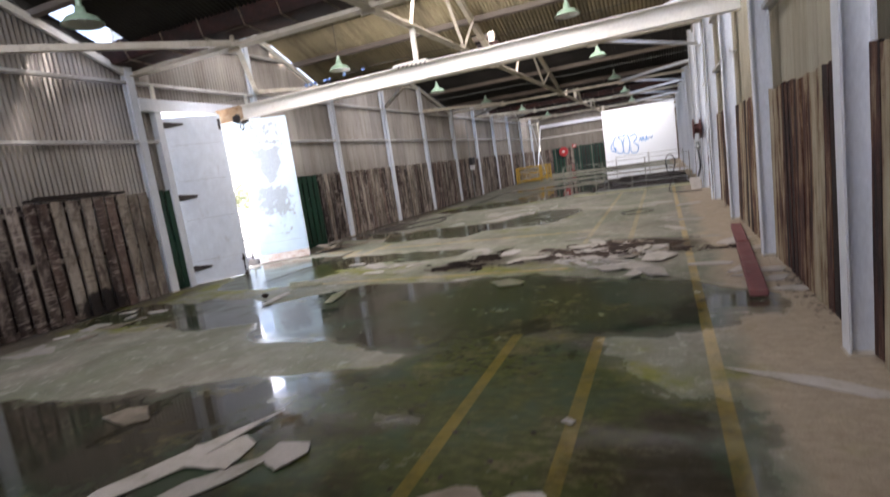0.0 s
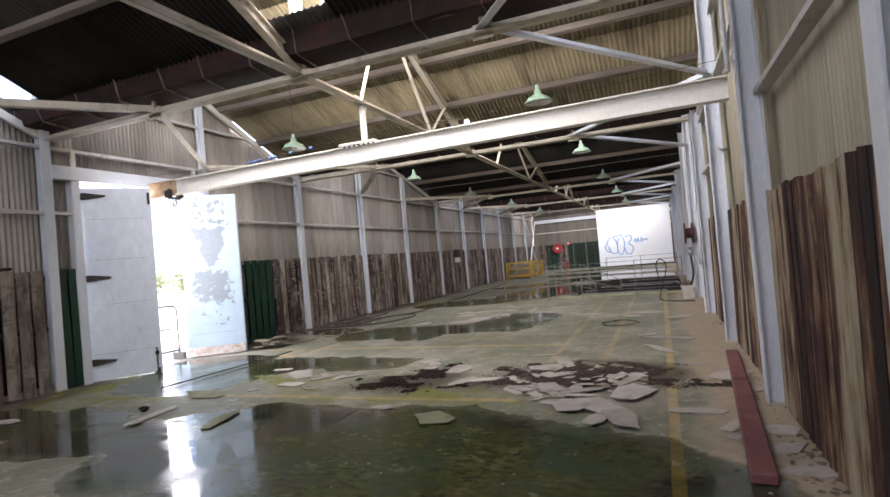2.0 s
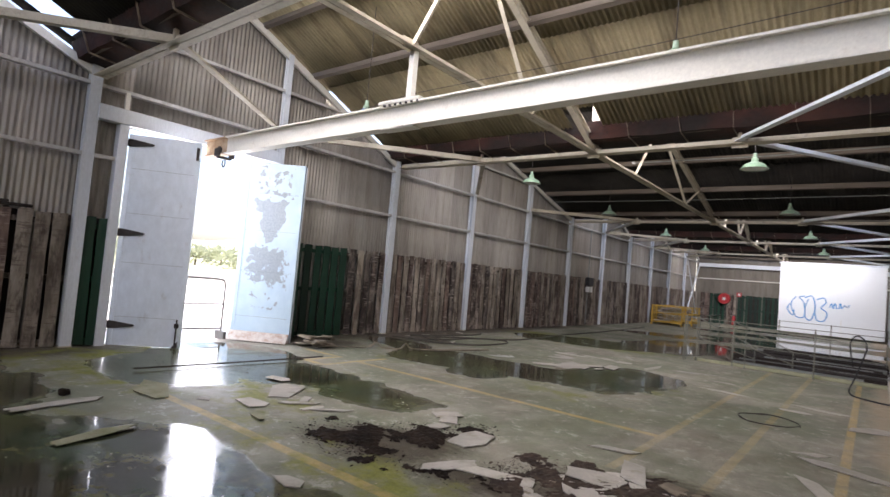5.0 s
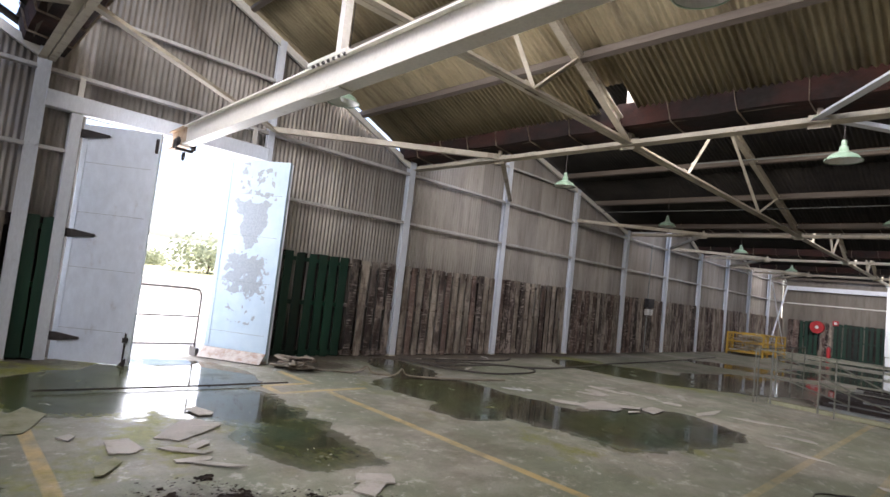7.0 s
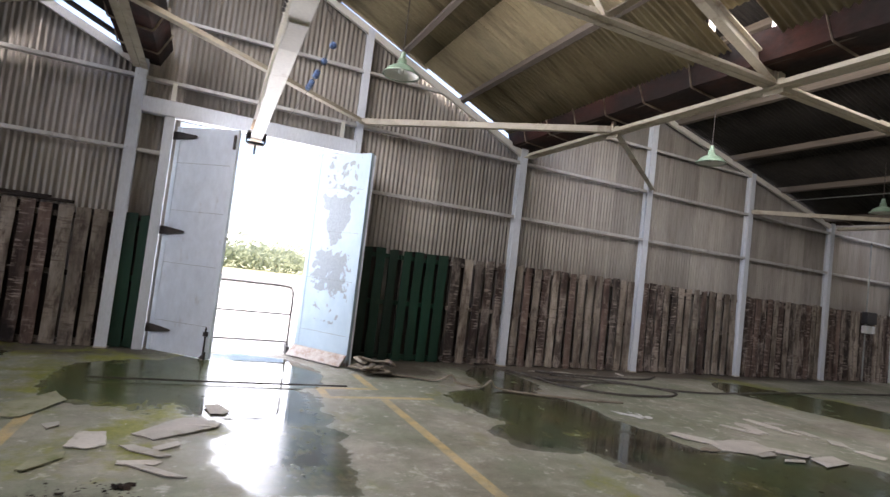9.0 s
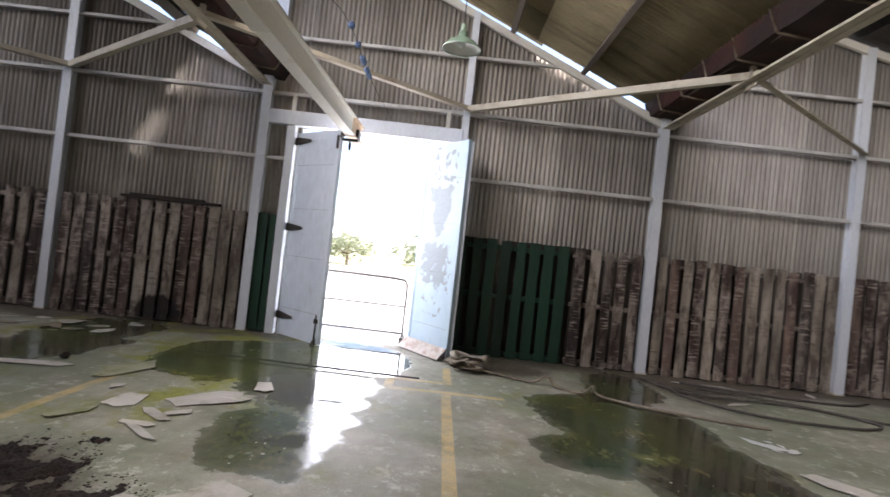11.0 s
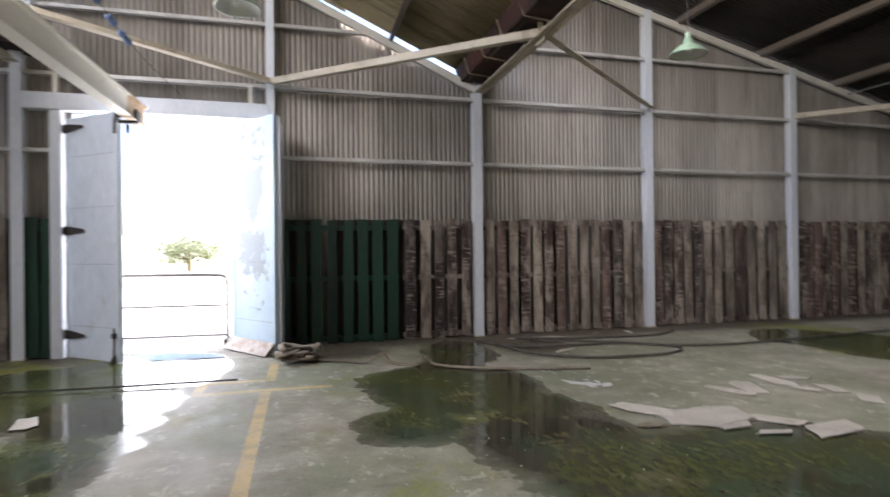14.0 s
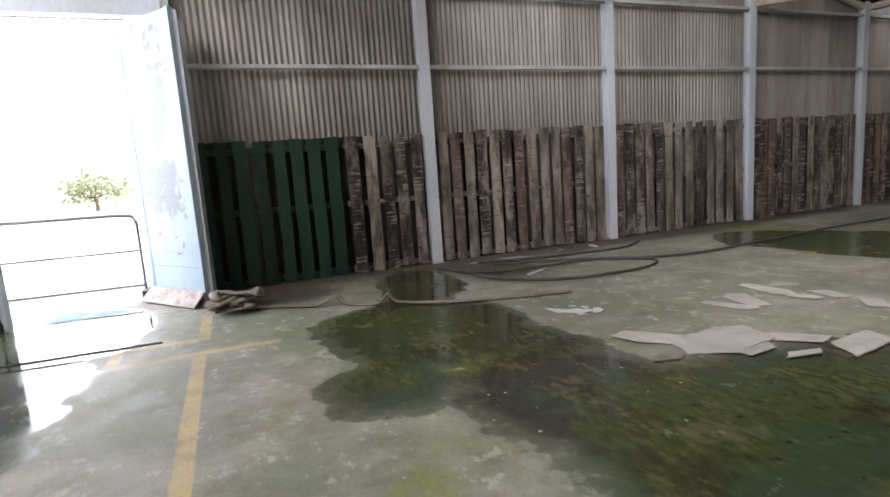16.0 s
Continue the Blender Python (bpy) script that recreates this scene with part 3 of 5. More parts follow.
# puddles: centre, radii, turn in degrees
PUDDLES = [(-6.6, 12.1, 1.2, 0.55, -15), (-5.2, 11.65, 1.1, 0.95, 0), (-4.15, 11.1, 0.6, 0.5, 0),
           (-3.5, 12.0, 0.95, 0.85, 0), (-2.75, 12.95, 0.95, 1.55, -8), (-4.3, 12.2, 0.8, 0.5, 20),
           (-5.4, 18.0, 2.0, 1.15, 25), (-3.5, 20.6, 1.5, 2.8, -15), (-3.95, 8.56, 1.0, 0.58, 0), (-5.0, 8.52, 1.1, 0.55, 0), (-2.65, 12.15, 0.9, 0.85, 0),
           (-5.3, 8.75, 0.9, 0.35, -5), (-5.6, 8.2, 1.1, 0.65, 10), (-6.9, 8.4, 1.2, 1.0, 0), (-6.1, 7.2, 1.3, 0.8, 0), (-6.6, 5.3, 1.6, 0.7, 10),
           (-1.8, 5.05, 2.1, 1.4, 0), (-0.25, 4.85, 1.15, 0.95, 0), (0.68, 4.95, 0.5, 0.45, -30),
           (-3.3, 5.45, 1.4, 1.05, 12), (-4.9, 5.05, 1.2, 0.5, 12), (-3.3, 4.5, 1.1, 0.6, 0)]
PUDDLES2 = [(-4.4, 1.3, 3.2, 1.35, 5), (-2.5, 2.1, 1.5, 1.25, 10), (-0.95, 2.5, 1.1, 1.7, 0), (-0.05, 2.2, 0.75, 1.0, 0), (-6.6, 0.5, 1.8, 1.2, 0),
            (-0.8, 21.0, 1.9, 3.4, 0), (-1.5, 27.0, 3.2, 1.6, 0), (-2.6, 31.5, 3.6, 1.4, 0), (-5.0, 24.6, 2.0, 1.0, 20), (-3.0, 36.0, 3.0, 1.0, 0)]
ISLANDS = [(-1.55, 3.35, 0.4, 0.16, 0), (0.2, 3.3, 0.36, 0.75, 20), (-3.9, 3.5, 1.0, 0.34, 12), (-4.55, 4.4, 0.55, 0.25, 10), (-4.5, 5.62, 0.6, 0.2, 0), (-3.85, 11.5, 0.12, 0.42, 60)]
MOSS = [(-5.9, 6.6, 1.3, 0.7, 0), (-5.2, 7.4, 0.9, 0.6, 0), (-4.75, 8.3, 1.1, 0.5, 0), (-6.2, 7.3, 1.8, 1.4, 0), (-6.9, 5.2, 1.2, 1.0, 0), (-1.6, 5.2, 1.7, 1.2, 0), (-2.7, 12.4, 1.1, 1.2, 0), (-5.3, 11.5, 1.4, 0.8, 0), (-5.6, 7.6, 1.3, 0.9, 0), (-0.9, 2.8, 1.2, 1.4, 0), (-5.5, 18, 2.2, 1.4, 0), (-2.6, 6.7, 1.6, 0.45, 0), (-4.6, 7.3, 0.9, 0.5, 0), (-6.3, 7.0, 1.0, 0.5, 0), (-7.0, 5.6, 1.2, 0.5, 0), (-3.0, 10.9, 0.8, 0.3, 0)]
LINES_X = [(6.66, -5.5, -1.0), (9.86, -5.55, -1.0)]
LINES_Y = [(-1.03, -4, 4.1, 1.0), (-0.33, -4, 4.0, 1.0), (-1.03, 8.5, 24, 0.5), (-0.33, 8.3, 20, 0.5), (0.46, -6, 26, 0.9)]
LINES_S = [(-6.95, -6.05, 9.83, 9.93), (-5.66, -5.56, 9.2, 10.5), (-6.1, -5.6, 9.17, 9.27), (-6.1, -6.0, 9.17, 9.93)]


def ticks(lo, hi, step, edges):
    vals = list(np.arange(lo, hi + 1e-6, step))
    for e in edges:
        vals = [v for v in vals if abs(v - e) > 0.012] + [e - 0.004, e + 0.004]
    return np.array(sorted(vals))


def blob(gx, gy, rows):
    out = np.full(gx.shape, -3.0)
    for cx, cy, rx, ry, turn in rows:
        c, s = math.cos(radians(turn)), math.sin(radians(turn))
        u, v = ((gx - cx) * c + (gy - cy) * s) / rx, (-(gx - cx) * s + (gy - cy) * c) / ry
        out = np.maximum(out, (1 - np.sqrt(u * u + v * v)) * min(rx, ry))
    return out


ex = [q for x, _, _, _ in LINES_Y for q in (x - 0.042, x + 0.042)] + [q for a, b, _, _ in LINES_S for q in (a, b)]
ey = [q for y, _, _ in LINES_X for q in (y - 0.05, y + 0.05)] + [q for _, _, a, b in LINES_S for q in (a, b)]
fx = ticks(XL - 0.22, XR + 0.22, 0.06, ex)
fy = np.concatenate([ticks(Y0 - 0.2, -1.0, 0.3, []), ticks(-0.95, 17.0, 0.05, ey), ticks(17.1, Y1 + 0.2, 0.12, [])])
gx, gy = np.meshgrid(fx, fy, indexing="ij")
flat_x, flat_y = gx.ravel(), gy.ravel()
wob = np.array([noise.fractal((x * 0.9, y * 0.9, 0.3), 1.0, 2.0, 5) for x, y in zip(flat_x, flat_y)]).reshape(gx.shape)
wob2 = np.array([noise.noise((x * 3.1, y * 3.1, 4.3)) for x, y in zip(flat_x, flat_y)]).reshape(gx.shape)
wet = np.maximum(blob(gx, gy, PUDDLES), blob(gx, gy, PUDDLES2)) + 0.22 * wob + 0.07 * wob2
wet = np.minimum(wet, 0.5 - 1.6 * np.maximum(blob(gx, gy, ISLANDS) + 0.12, 0))
moss = blob(gx, gy, MOSS) + 0.35 * wob
sand = np.clip((gx - 0.62) * 2.0 + 0.3 * wob, -1, 1)
litter = blob(gx, gy, [(-0.35, 7.8, 1.0, 0.75, 0), (-2.6, 7.4, 0.8, 0.55, 30), (-1.5, 7.4, 0.9, 0.3, 0), (-7.3, 13.4, 0.9, 0.7, 0), (-7.4, 10.6, 0.5, 0.8, 0), (-0.8, 20.5, 2.2, 2.6, 0), (-7.8, 12.6, 0.5, 1.0, 0), (-8.0, 4.5, 0.6, 4, 0), (-8.0, 16, 0.55, 8, 0)]) + 0.2 * wob
line = np.zeros(gx.shape)
for y, a, b in LINES_X:
    line[(np.abs(gy - y) < 0.05) & (gx > a) & (gx < b)] = 1
for x, a, b, v in LINES_Y:
    line[(np.abs(gx - x) < 0.042) & (gy > a) & (gy < b)] = v
for a, b, c, d in LINES_S:
    line[(gx > a) & (gx < b) & (gy > c) & (gy < d)] = 1
nx, ny = len(fx), len(fy)
lvl = np.where(wet > 0, 0.0, 0.006 * np.clip(wob, -1, 1) + 0.004 * np.clip(-wet, 0, 1))
idx = np.arange(nx * ny).reshape(nx, ny)
quads = np.stack([idx[:-1, :-1], idx[1:, :-1], idx[1:, 1:], idx[:-1, 1:]], -1).reshape(-1, 4)
fme = bpy.data.meshes.new("floor")
fme.from_pydata(np.stack([flat_x, flat_y, lvl.ravel()], 1).tolist(), [], quads.tolist())
for key, field in (("wet", wet), ("moss", moss), ("sand", sand), ("line", line), ("litter", litter)):
    fme.attributes.new(key, "FLOAT", "POINT").data.foreach_set("value", field.ravel().astype(np.float32))
fme.polygons.foreach_set("use_smooth", [True] * len(fme.polygons))
tagged(new("floor", fme), "worn green-painted concrete floor with puddles, algae and yellow lines", "floor", kind="structure")


def floor_material():
    m, ns, ls, bsdf = nodes_of("wet_painted_concrete")

    def attr(key):
        a = ns.new("ShaderNodeAttribute")
        a.attribute_name = key
        return a.outputs["Fac"]

    big = noise_of(ns, ls, 0.7, 8, 0.65)
    mid = noise_of(ns, ls, 3.2, 8, 0.65, seed=2.0)
    fine = noise_of(ns, ls, 38, 6, 0.7, seed=5.0)
    blot = noise_of(ns, ls, 1.15, 8, 0.62, seed=21.0)
    blot2 = noise_of(ns, ls, 2.4, 9, 0.66, seed=33.0)
    speck = noise_of(ns, ls, 13, 9, 0.72, (0.7, 1.3, 1), seed=41.0)
    paint = ramp(ns, ls, mid, [(0.3, (0.180, 0.197, 0.138)), (0.7, (0.300, 0.315, 0.228))])
    bare = ramp(ns, ls, mid, [(0.3, (0.29, 0.268, 0.215)), (0.7, (0.46, 0.43, 0.36))])
    worn = ramp(ns, ls, math_of(ns, ls, "ADD", big, math_of(ns, ls, "MULTIPLY", fine, 0.18)), [(0.53, 0.0), (0.70, 1.0)])
    col = mix(ns, ls, worn, paint, bare)
    # scuffs where the paint has lifted, and dull stains
    scuff = ramp(ns, ls, noise_of(ns, ls, 6.5, 10, 0.78, seed=9.0), [(0.560, 0.0), (0.605, 0.8)])
    col = mix(ns, ls, scuff, col, (0.52, 0.50, 0.43))
    stain = ramp(ns, ls, noise_of(ns, ls, 1.7, 10, 0.72, (1, 0.5, 1), seed=27.0), [(0.50, 0.0), (0.68, 0.55)])
    col = mix(ns, ls, stain, col, (0.15, 0.135, 0.095))
    dust = ramp(ns, ls, math_of(ns, ls, "ADD", attr("sand"), math_of(ns, ls, "MULTIPLY", mid, 0.5)), [(0.2, 0.0), (0.55, 1.0)])
    col = mix(ns, ls, dust, col, ramp(ns, ls, speck, [(0.3, (0.36, 0.295, 0.205)), (0.7, (0.53, 0.45, 0.335))]))
    wear = ramp(ns, ls, noise_of(ns, ls, 4.0, 10, 0.72, seed=13.0), [(0.35, 0.25), (0.58, 0.95)])
    ln = math_of(ns, ls, "MULTIPLY", attr("line"), wear)
    col = mix(ns, ls, ln, col, ramp(ns, ls, big, [(0.35, (0.50, 0.35, 0.13)), (0.65, (0.62, 0.49, 0.27))]))
    grime = ramp(ns, ls, math_of(ns, ls, "ADD", attr("litter"), math_of(ns, ls, "MULTIPLY", speck, 0.6)), [(0.22, 0.0), (0.5, 0.85)])
    col = mix(ns, ls, grime, col, (0.075, 0.058, 0.042))
    edge = math_of(ns, ls, "ADD", attr("wet"), math_of(ns, ls, "MULTIPLY", math_of(ns, ls, "SUBTRACT", noise_of(ns, ls, 7, 6, 0.6, seed=4.0), 0.5), 0.22))
    water = ramp(ns, ls, edge, [(0.0, 0.0), (0.05, 1.0)])
    deep = ramp(ns, ls, edge, [(0.0, 0.0), (0.06, 0.6), (0.24, 0.94)])
    # yellow-green film on the floor round the puddles
    film = ramp(ns, ls, math_of(ns, ls, "ADD", edge, 0.55), [(0.12, 0.0), (0.52, 1.0)])
    film = math_of(ns, ls, "MULTIPLY", film, ramp(ns, ls, math_of(ns, ls, "ADD", blot2, math_of(ns, ls, "MULTIPLY", attr("moss"), 0.12)), [(0.50, 0.0), (0.68, 0.5)]))
    crust = ramp(ns, ls, math_of(ns, ls, "ADD", attr("moss"), math_of(ns, ls, "MULTIPLY", math_of(ns, ls, "SUBTRACT", blot2, 0.5), 3.2)), [(0.1, 0.0), (0.62, 0.88)])
    film = math_of(ns, ls, "MAXIMUM", film, crust)
    col = mix(ns, ls, film, col, ramp(ns, ls, speck, [(0.3, (0.15, 0.165, 0.022)), (0.7, (0.32, 0.325, 0.065))]))
    # grit
    col = mix(ns, ls, 0.5, col, ramp(ns, ls, noise_of(ns, ls, 90, 4, 0.8, seed=71.0), [(0.36, 0.45), (0.5, 1.0), (0.66, 1.0)]), "MULTIPLY")
    # what lies under the water: murk, green paint, moss, pale silt
    moss_col = ramp(ns, ls, speck, [(0.3, (0.019, 0.031, 0.009)), (0.5, (0.046, 0.060, 0.015)), (0.7, (0.105, 0.110, 0.036))])
    murk = ramp(ns, ls, speck, [(0.3, (0.016, 0.014, 0.009)), (0.7, (0.046, 0.040, 0.025))])
    mossy = ramp(ns, ls, math_of(ns, ls, "ADD", blot, math_of(ns, ls, "MULTIPLY", attr("moss"), 0.12)), [(0.44, 0.0), (0.56, 0.95)])
    under = mix(ns, ls, mossy, murk, moss_col)
    under = mix(ns, ls, ramp(ns, ls, noise_of(ns, ls, 1.4, 7, 0.6, seed=52.0), [(0.5, 0.0), (0.62, 0.85)]), under, (0.032, 0.062, 0.034))
    silt = ramp(ns, ls, math_of(ns, ls, "ADD", blot2, math_of(ns, ls, "MULTIPLY", math_of(ns, ls, "SUBTRACT", speck, 0.5), 0.5)), [(0.56, 0.0), (0.68, 0.8)])
    under = mix(ns, ls, silt, under, (0.13, 0.115, 0.058))
    col = mix(ns, ls, deep, col, under)
    col = mix(ns, ls, math_of(ns, ls, "MULTIPLY", ln, math_of(ns, ls, "MULTIPLY", water, 0.5)), col, (0.34, 0.24, 0.04))
    ls.new(col, bsdf.inputs["Base Color"])
    ls.new(ramp(ns, ls, water, [(0.0, 0.22), (1.0, 0.28)]), bsdf.inputs["Specular IOR Level"])
    dry_rough = mix(ns, ls, ramp(ns, ls, math_of(ns, ls, "ADD", edge, 0.5), [(0.1, 0.0), (0.5, 0.8)]), ramp(ns, ls, mid, [(0.3, 0.5), (0.7, 0.8)]), ramp(ns, ls, blot2, [(0.4, 0.48), (0.62, 0.7)]))
    ls.new(mix(ns, ls, water, dry_rough, mix(ns, ls, math_of(ns, ls, "MULTIPLY", mossy, 0.55), ramp(ns, ls, mid, [(0.40, 0.015), (0.70, 0.14)]), (0.42, 0.42, 0.42))), bsdf.inputs["Roughness"])
    h = math_of(ns, ls, "MULTIPLY", math_of(ns, ls, "ADD", fine, mid), math_of(ns, ls, "SUBTRACT", 1.0, water))
    bumped(ns, ls, bsdf, h, 0.3, 0.01)
    return m


fme.materials.append(floor_material())

# ---- doorway ----
def yaw_pair(p, q):
    return math.degrees(math.atan2(q[1] - p[1], q[0] - p[0]))


def peeled_paint():
    """Pale blue paint that has flaked to grey primer in patches down the middle of the leaf."""
    m, ns, ls, bsdf = nodes_of("flaking_blue_paint")
    n = noise_of(ns, ls, 4.2, 9, 0.62, (1, 1, 0.9), 35.2)
    f = noise_of(ns, ls, 35, 6, 0.6)
    tc = ns.new("ShaderNodeTexCoord")
    sep = ns.new("ShaderNodeSeparateXYZ")
    ls.new(tc.outputs["Object"], sep.inputs[0])
    spots = noise_of(ns, ls, 11, 3, 0.5, (1, 1, 1), 12.4)
    rags = noise_of(ns, ls, 7, 8, 0.68, (1, 1, 1), 51.0)
    x, z = math_of(ns, ls, "ABSOLUTE", math_of(ns, ls, "SUBTRACT", sep.outputs[0], 0.53)), sep.outputs[2]

    def patch(low, high, half, taper, cap, grain, level, amount):
        """Where a flaked patch lies: between two heights, of a half width that grows upwards."""
        wide = math_of(ns, ls, "ADD", half, math_of(ns, ls, "MULTIPLY", math_of(ns, ls, "SUBTRACT", z, low), taper))
        d = math_of(ns, ls, "MINIMUM", math_of(ns, ls, "SUBTRACT", wide, x), math_of(ns, ls, "MINIMUM", math_of(ns, ls, "SUBTRACT", z, low), math_of(ns, ls, "SUBTRACT", high, z)))
        return math_of(ns, ls, "ADD", math_of(ns, ls, "MINIMUM", d, cap), math_of(ns, ls, "MULTIPLY", math_of(ns, ls, "SUBTRACT", grain, level), amount))

    fac = math_of(ns, ls, "MAXIMUM", patch(1.72, 2.50, 0.07, 0.30, 0.10, n, 0.5, 0.45), patch(1.03, 1.62, 0.32, 0.0, 0.06, rags, 0.49, 0.75))
    fac = math_of(ns, ls, "MAXIMUM", fac, math_of(ns, ls, "MAXIMUM", patch(2.60, 3.05, 0.30, 0.0, 0.0, spots, 0.55, 0.6), patch(0.5, 0.85, 0.25, 0.0, 0.0, spots, 0.64, 0.6)))
    mask = ramp(ns, ls, math_of(ns, ls, "ADD", fac, 0.5), [(0.5, 0.0), (0.51, 1.0)])
    col = mix(ns, ls, mask, ramp(ns, ls, n, [(0.3, (0.50, 0.64, 0.74)), (0.7, (0.60, 0.73, 0.81))]), ramp(ns, ls, f, [(0.3, (0.30, 0.345, 0.38)), (0.7, (0.41, 0.455, 0.49))]))
    rust = math_of(ns, ls, "MULTIPLY", ramp(ns, ls, sep.outputs[2], [(0.03, 1.0), (0.11, 0.0)]), ramp(ns, ls, f, [(0.35, 0.2), (0.6, 1.0)]))
    col = mix(ns, ls, rust, col, (0.26, 0.14, 0.08))
    ls.new(col, bsdf.inputs["Base Color"])
    bsdf.inputs["Roughness"].default_value = 0.6
    bumped(ns, ls, bsdf, math_of(ns, ls, "SUBTRACT", f, mask), 0.25, 0.004)
    return m


PEELED = peeled_paint()


def door_leaf(name, p, q, height, material, label, hinges):
    """A sheeted leaf from its hinge side p to its free side q."""
    w = math.dist(p, q)
    leaf = thing(name, label, "door", kind="structure", at=(p[0], p[1], 0.008), turn=yaw_pair(p, q))
    panel = part("panel", boxed(0, w, -0.02, 0.02, 0, height, 0.004), material, leaf)
    for z in (0.42, 1.22, 1.95, 2.62):
        part("seam", boxed(0.071, w - 0.071, -0.0215, 0.0215, z, z + 0.004), GALV, panel)
    for x in (0.0, w - 0.07):
        part("stile", boxed(x, x + 0.07, -0.028, 0.028, 0.0, height), material, leaf)
    if hinges:
        for z in (0.30, 1.66, 3.0):
            bm = bmesh.new()
            o = [(-0.1, -0.06), (0.06, -0.055), (0.34, -0.016), (0.36, 0), (0.34, 0.016), (0.06, 0.055), (-0.1, 0.06)]
            a = [bm.verts.new((x, -0.032, z + h)) for x, h in o]
            b = [bm.verts.new((x, -0.046, z + h)) for x, h in o]
            bm.faces.new(a)
            bm.faces.new(b[::-1])
            for k in range(len(o)):
                bm.faces.new((a[k], b[k], b[(k + 1) % len(o)], a[(k + 1) % len(o)]))
            hinge = part("strap_hinge", bm, IRON, leaf, "black iron strap hinge")
            for x in (0.03, 0.13, 0.25):
                part("bolt", boxed(x - 0.01, x + 0.01, -0.054, -0.045, z - 0.01, z + 0.01, 0.003), IRON, hinge)
        part("drop_bolt", tubed([(w - 0.07, -0.045, 0.0), (w - 0.07, -0.045, 0.42)], 0.011), IRON, leaf)
        part("bolt_guide", boxed(w - 0.1, w - 0.04, -0.06, -0.025, 0.3, 0.36), IRON, leaf)
        part("foot_wedge", bar((w - 0.03, -0.045, -0.004), (w - 0.03, -0.075, -0.004), [(0, 0), (0.09, 0), (0.0, 0.1)]), IRON, leaf, "rusted iron foot plate")
        part("latch", boxed(w - 0.055, w - 0.015, -0.05, -0.02, height - 0.28, height - 0.08, 0.008), IRON, leaf)
    return leaf


door_leaf("door_1", (-8.17, 7.25), (-7.54, 8.03), 3.13, DOOR_BLUE, "pale blue sheeted door leaf standing ajar on strap hinges", True)
leaf_r = door_leaf("door_2", (-7.42, 9.89), (-8.29, 9.27), 3.17, PEELED, "pale blue door leaf with paint flaking to grey, folded open", False)
bm = bmesh.new()
sweep(bm, (0.0, 0.03, 0.012), (1.06, 0.03, 0.012), [(0.0, 0.14), (-0.012, 0.15), (-0.16, 0.0), (-0.145, -0.01)])
part("kick_flap", bm, surface("rusted_pale_flap", (0.5, 0.44, 0.38), (0.62, 0.56, 0.5), (0.3, 0.16, 0.09), (0.45, 0.65), 5, 40, rough=(0.6, 0.8), dirt_big=9), leaf_r, "rust-streaked bent bottom flap")
door_leaf("door_3", (-8.03, 9.935), (-7.45, 9.92), 3.15, DOOR_BLUE, "pale blue folding door leaf behind the open one", False)

dframe = thing("doorframe", "white-painted timber frame round the wide doorway", "door frame", kind="structure")
part("lintel", boxed(XL - 0.14, XL + 0.02, 6.76, 9.78, 3.24, 3.46, 0.01), WHITE_STEEL, dframe)
part("jamb", boxed(XL - 0.16, XL - 0.01, 7.06, 7.19, 0, 3.24, 0.006), WHITE_STEEL, dframe)
part("jamb", boxed(XL - 0.24, XL - 0.125, 9.68, 9.76, 0, 3.24, 0.006), WHITE_STEEL, dframe)
for y in (7.1, 9.5):
    part("hanger", boxed(XL - 0.07, XL - 0.02, y, y + 0.06, 3.46, 3.72), CREAM, dframe)


# ---- hoist beam ----
hoist = thing("hoist_beam", "cream-painted steel runway beam with a rusted outer end", "beam", "", "structure")
HB = (8.08, 3.115)
HY = 8.22                       # the beam lies a little askew
part("runway", bar((-7.1, HY, HB[1]), (XR + 0.02, HB[0] - 0.05, HB[1]), i_outline(0.14, 0.26, 0.018, 0.05)), HOIST_LIT, hoist)
part("rusted_end", bar((-7.75, HY + 0.014, HB[1]), (-7.1, HY, HB[1]), i_outline(0.14, 0.26, 0.018, 0.05)), surface("rusted_cream_paint", (0.42, 0.25, 0.12), (0.60, 0.48, 0.32), (0.16, 0.07, 0.03), (0.48, 0.66), 3, 40, rough=(0.6, 0.85), bump=0.3), hoist, "rust-stained beam end")
HS = HY - 0.19 * 3.7 / 8.4        # the beam's middle line at the splice
part("splice_plate", boxed(-3.75, -3.15, HS - 0.075, HS + 0.075, HB[1] + 0.131, HB[1] + 0.175, 0.008), CREAM, hoist)
part("splice_plate", boxed(-3.7, -3.2, HS - 0.066, HS + 0.066, HB[1] - 0.146, HB[1] - 0.131, 0.004), CREAM, hoist)
for k in range(7):
    part("bolt", boxed(-3.66 + 0.08 * k, -3.63 + 0.08 * k, HS - 0.085, HS - 0.06, HB[1] + 0.105, HB[1] + 0.13, 0.005), IRON, hoist)
part("hanger", bar((XT, HS, HB[1] + 0.13), (XT, HS, VZ - 0.1), rect(0.07, 0.07), (0, 1, 0)), CREAM, hoist)
trolley = thing("hoist_trolley", "black iron hoist trolley on the beam's flange", "trolley", at=(-7.2, HY, HB[1] - 0.13))
for s in (-1, 1):
    wheel = part("wheel", lathe([(0.0, -0.02), (0.05, -0.02), (0.06, -0.01), (0.06, 0.012), (0.045, 0.02), (0.0, 0.02)], 16), IRON, trolley)
    wheel.matrix_basis = pose(0, s * 0.09, 0.05, 90, 0, 0)
    part("side_plate", boxed(-0.09, 0.09, s * 0.115 - 0.008, s * 0.115 + 0.008, -0.045, 0.085, 0.01), IRON, trolley)
part("axle", boxed(-0.04, 0.04, -0.11, 0.11, -0.07, -0.035, 0.01), IRON, trolley)
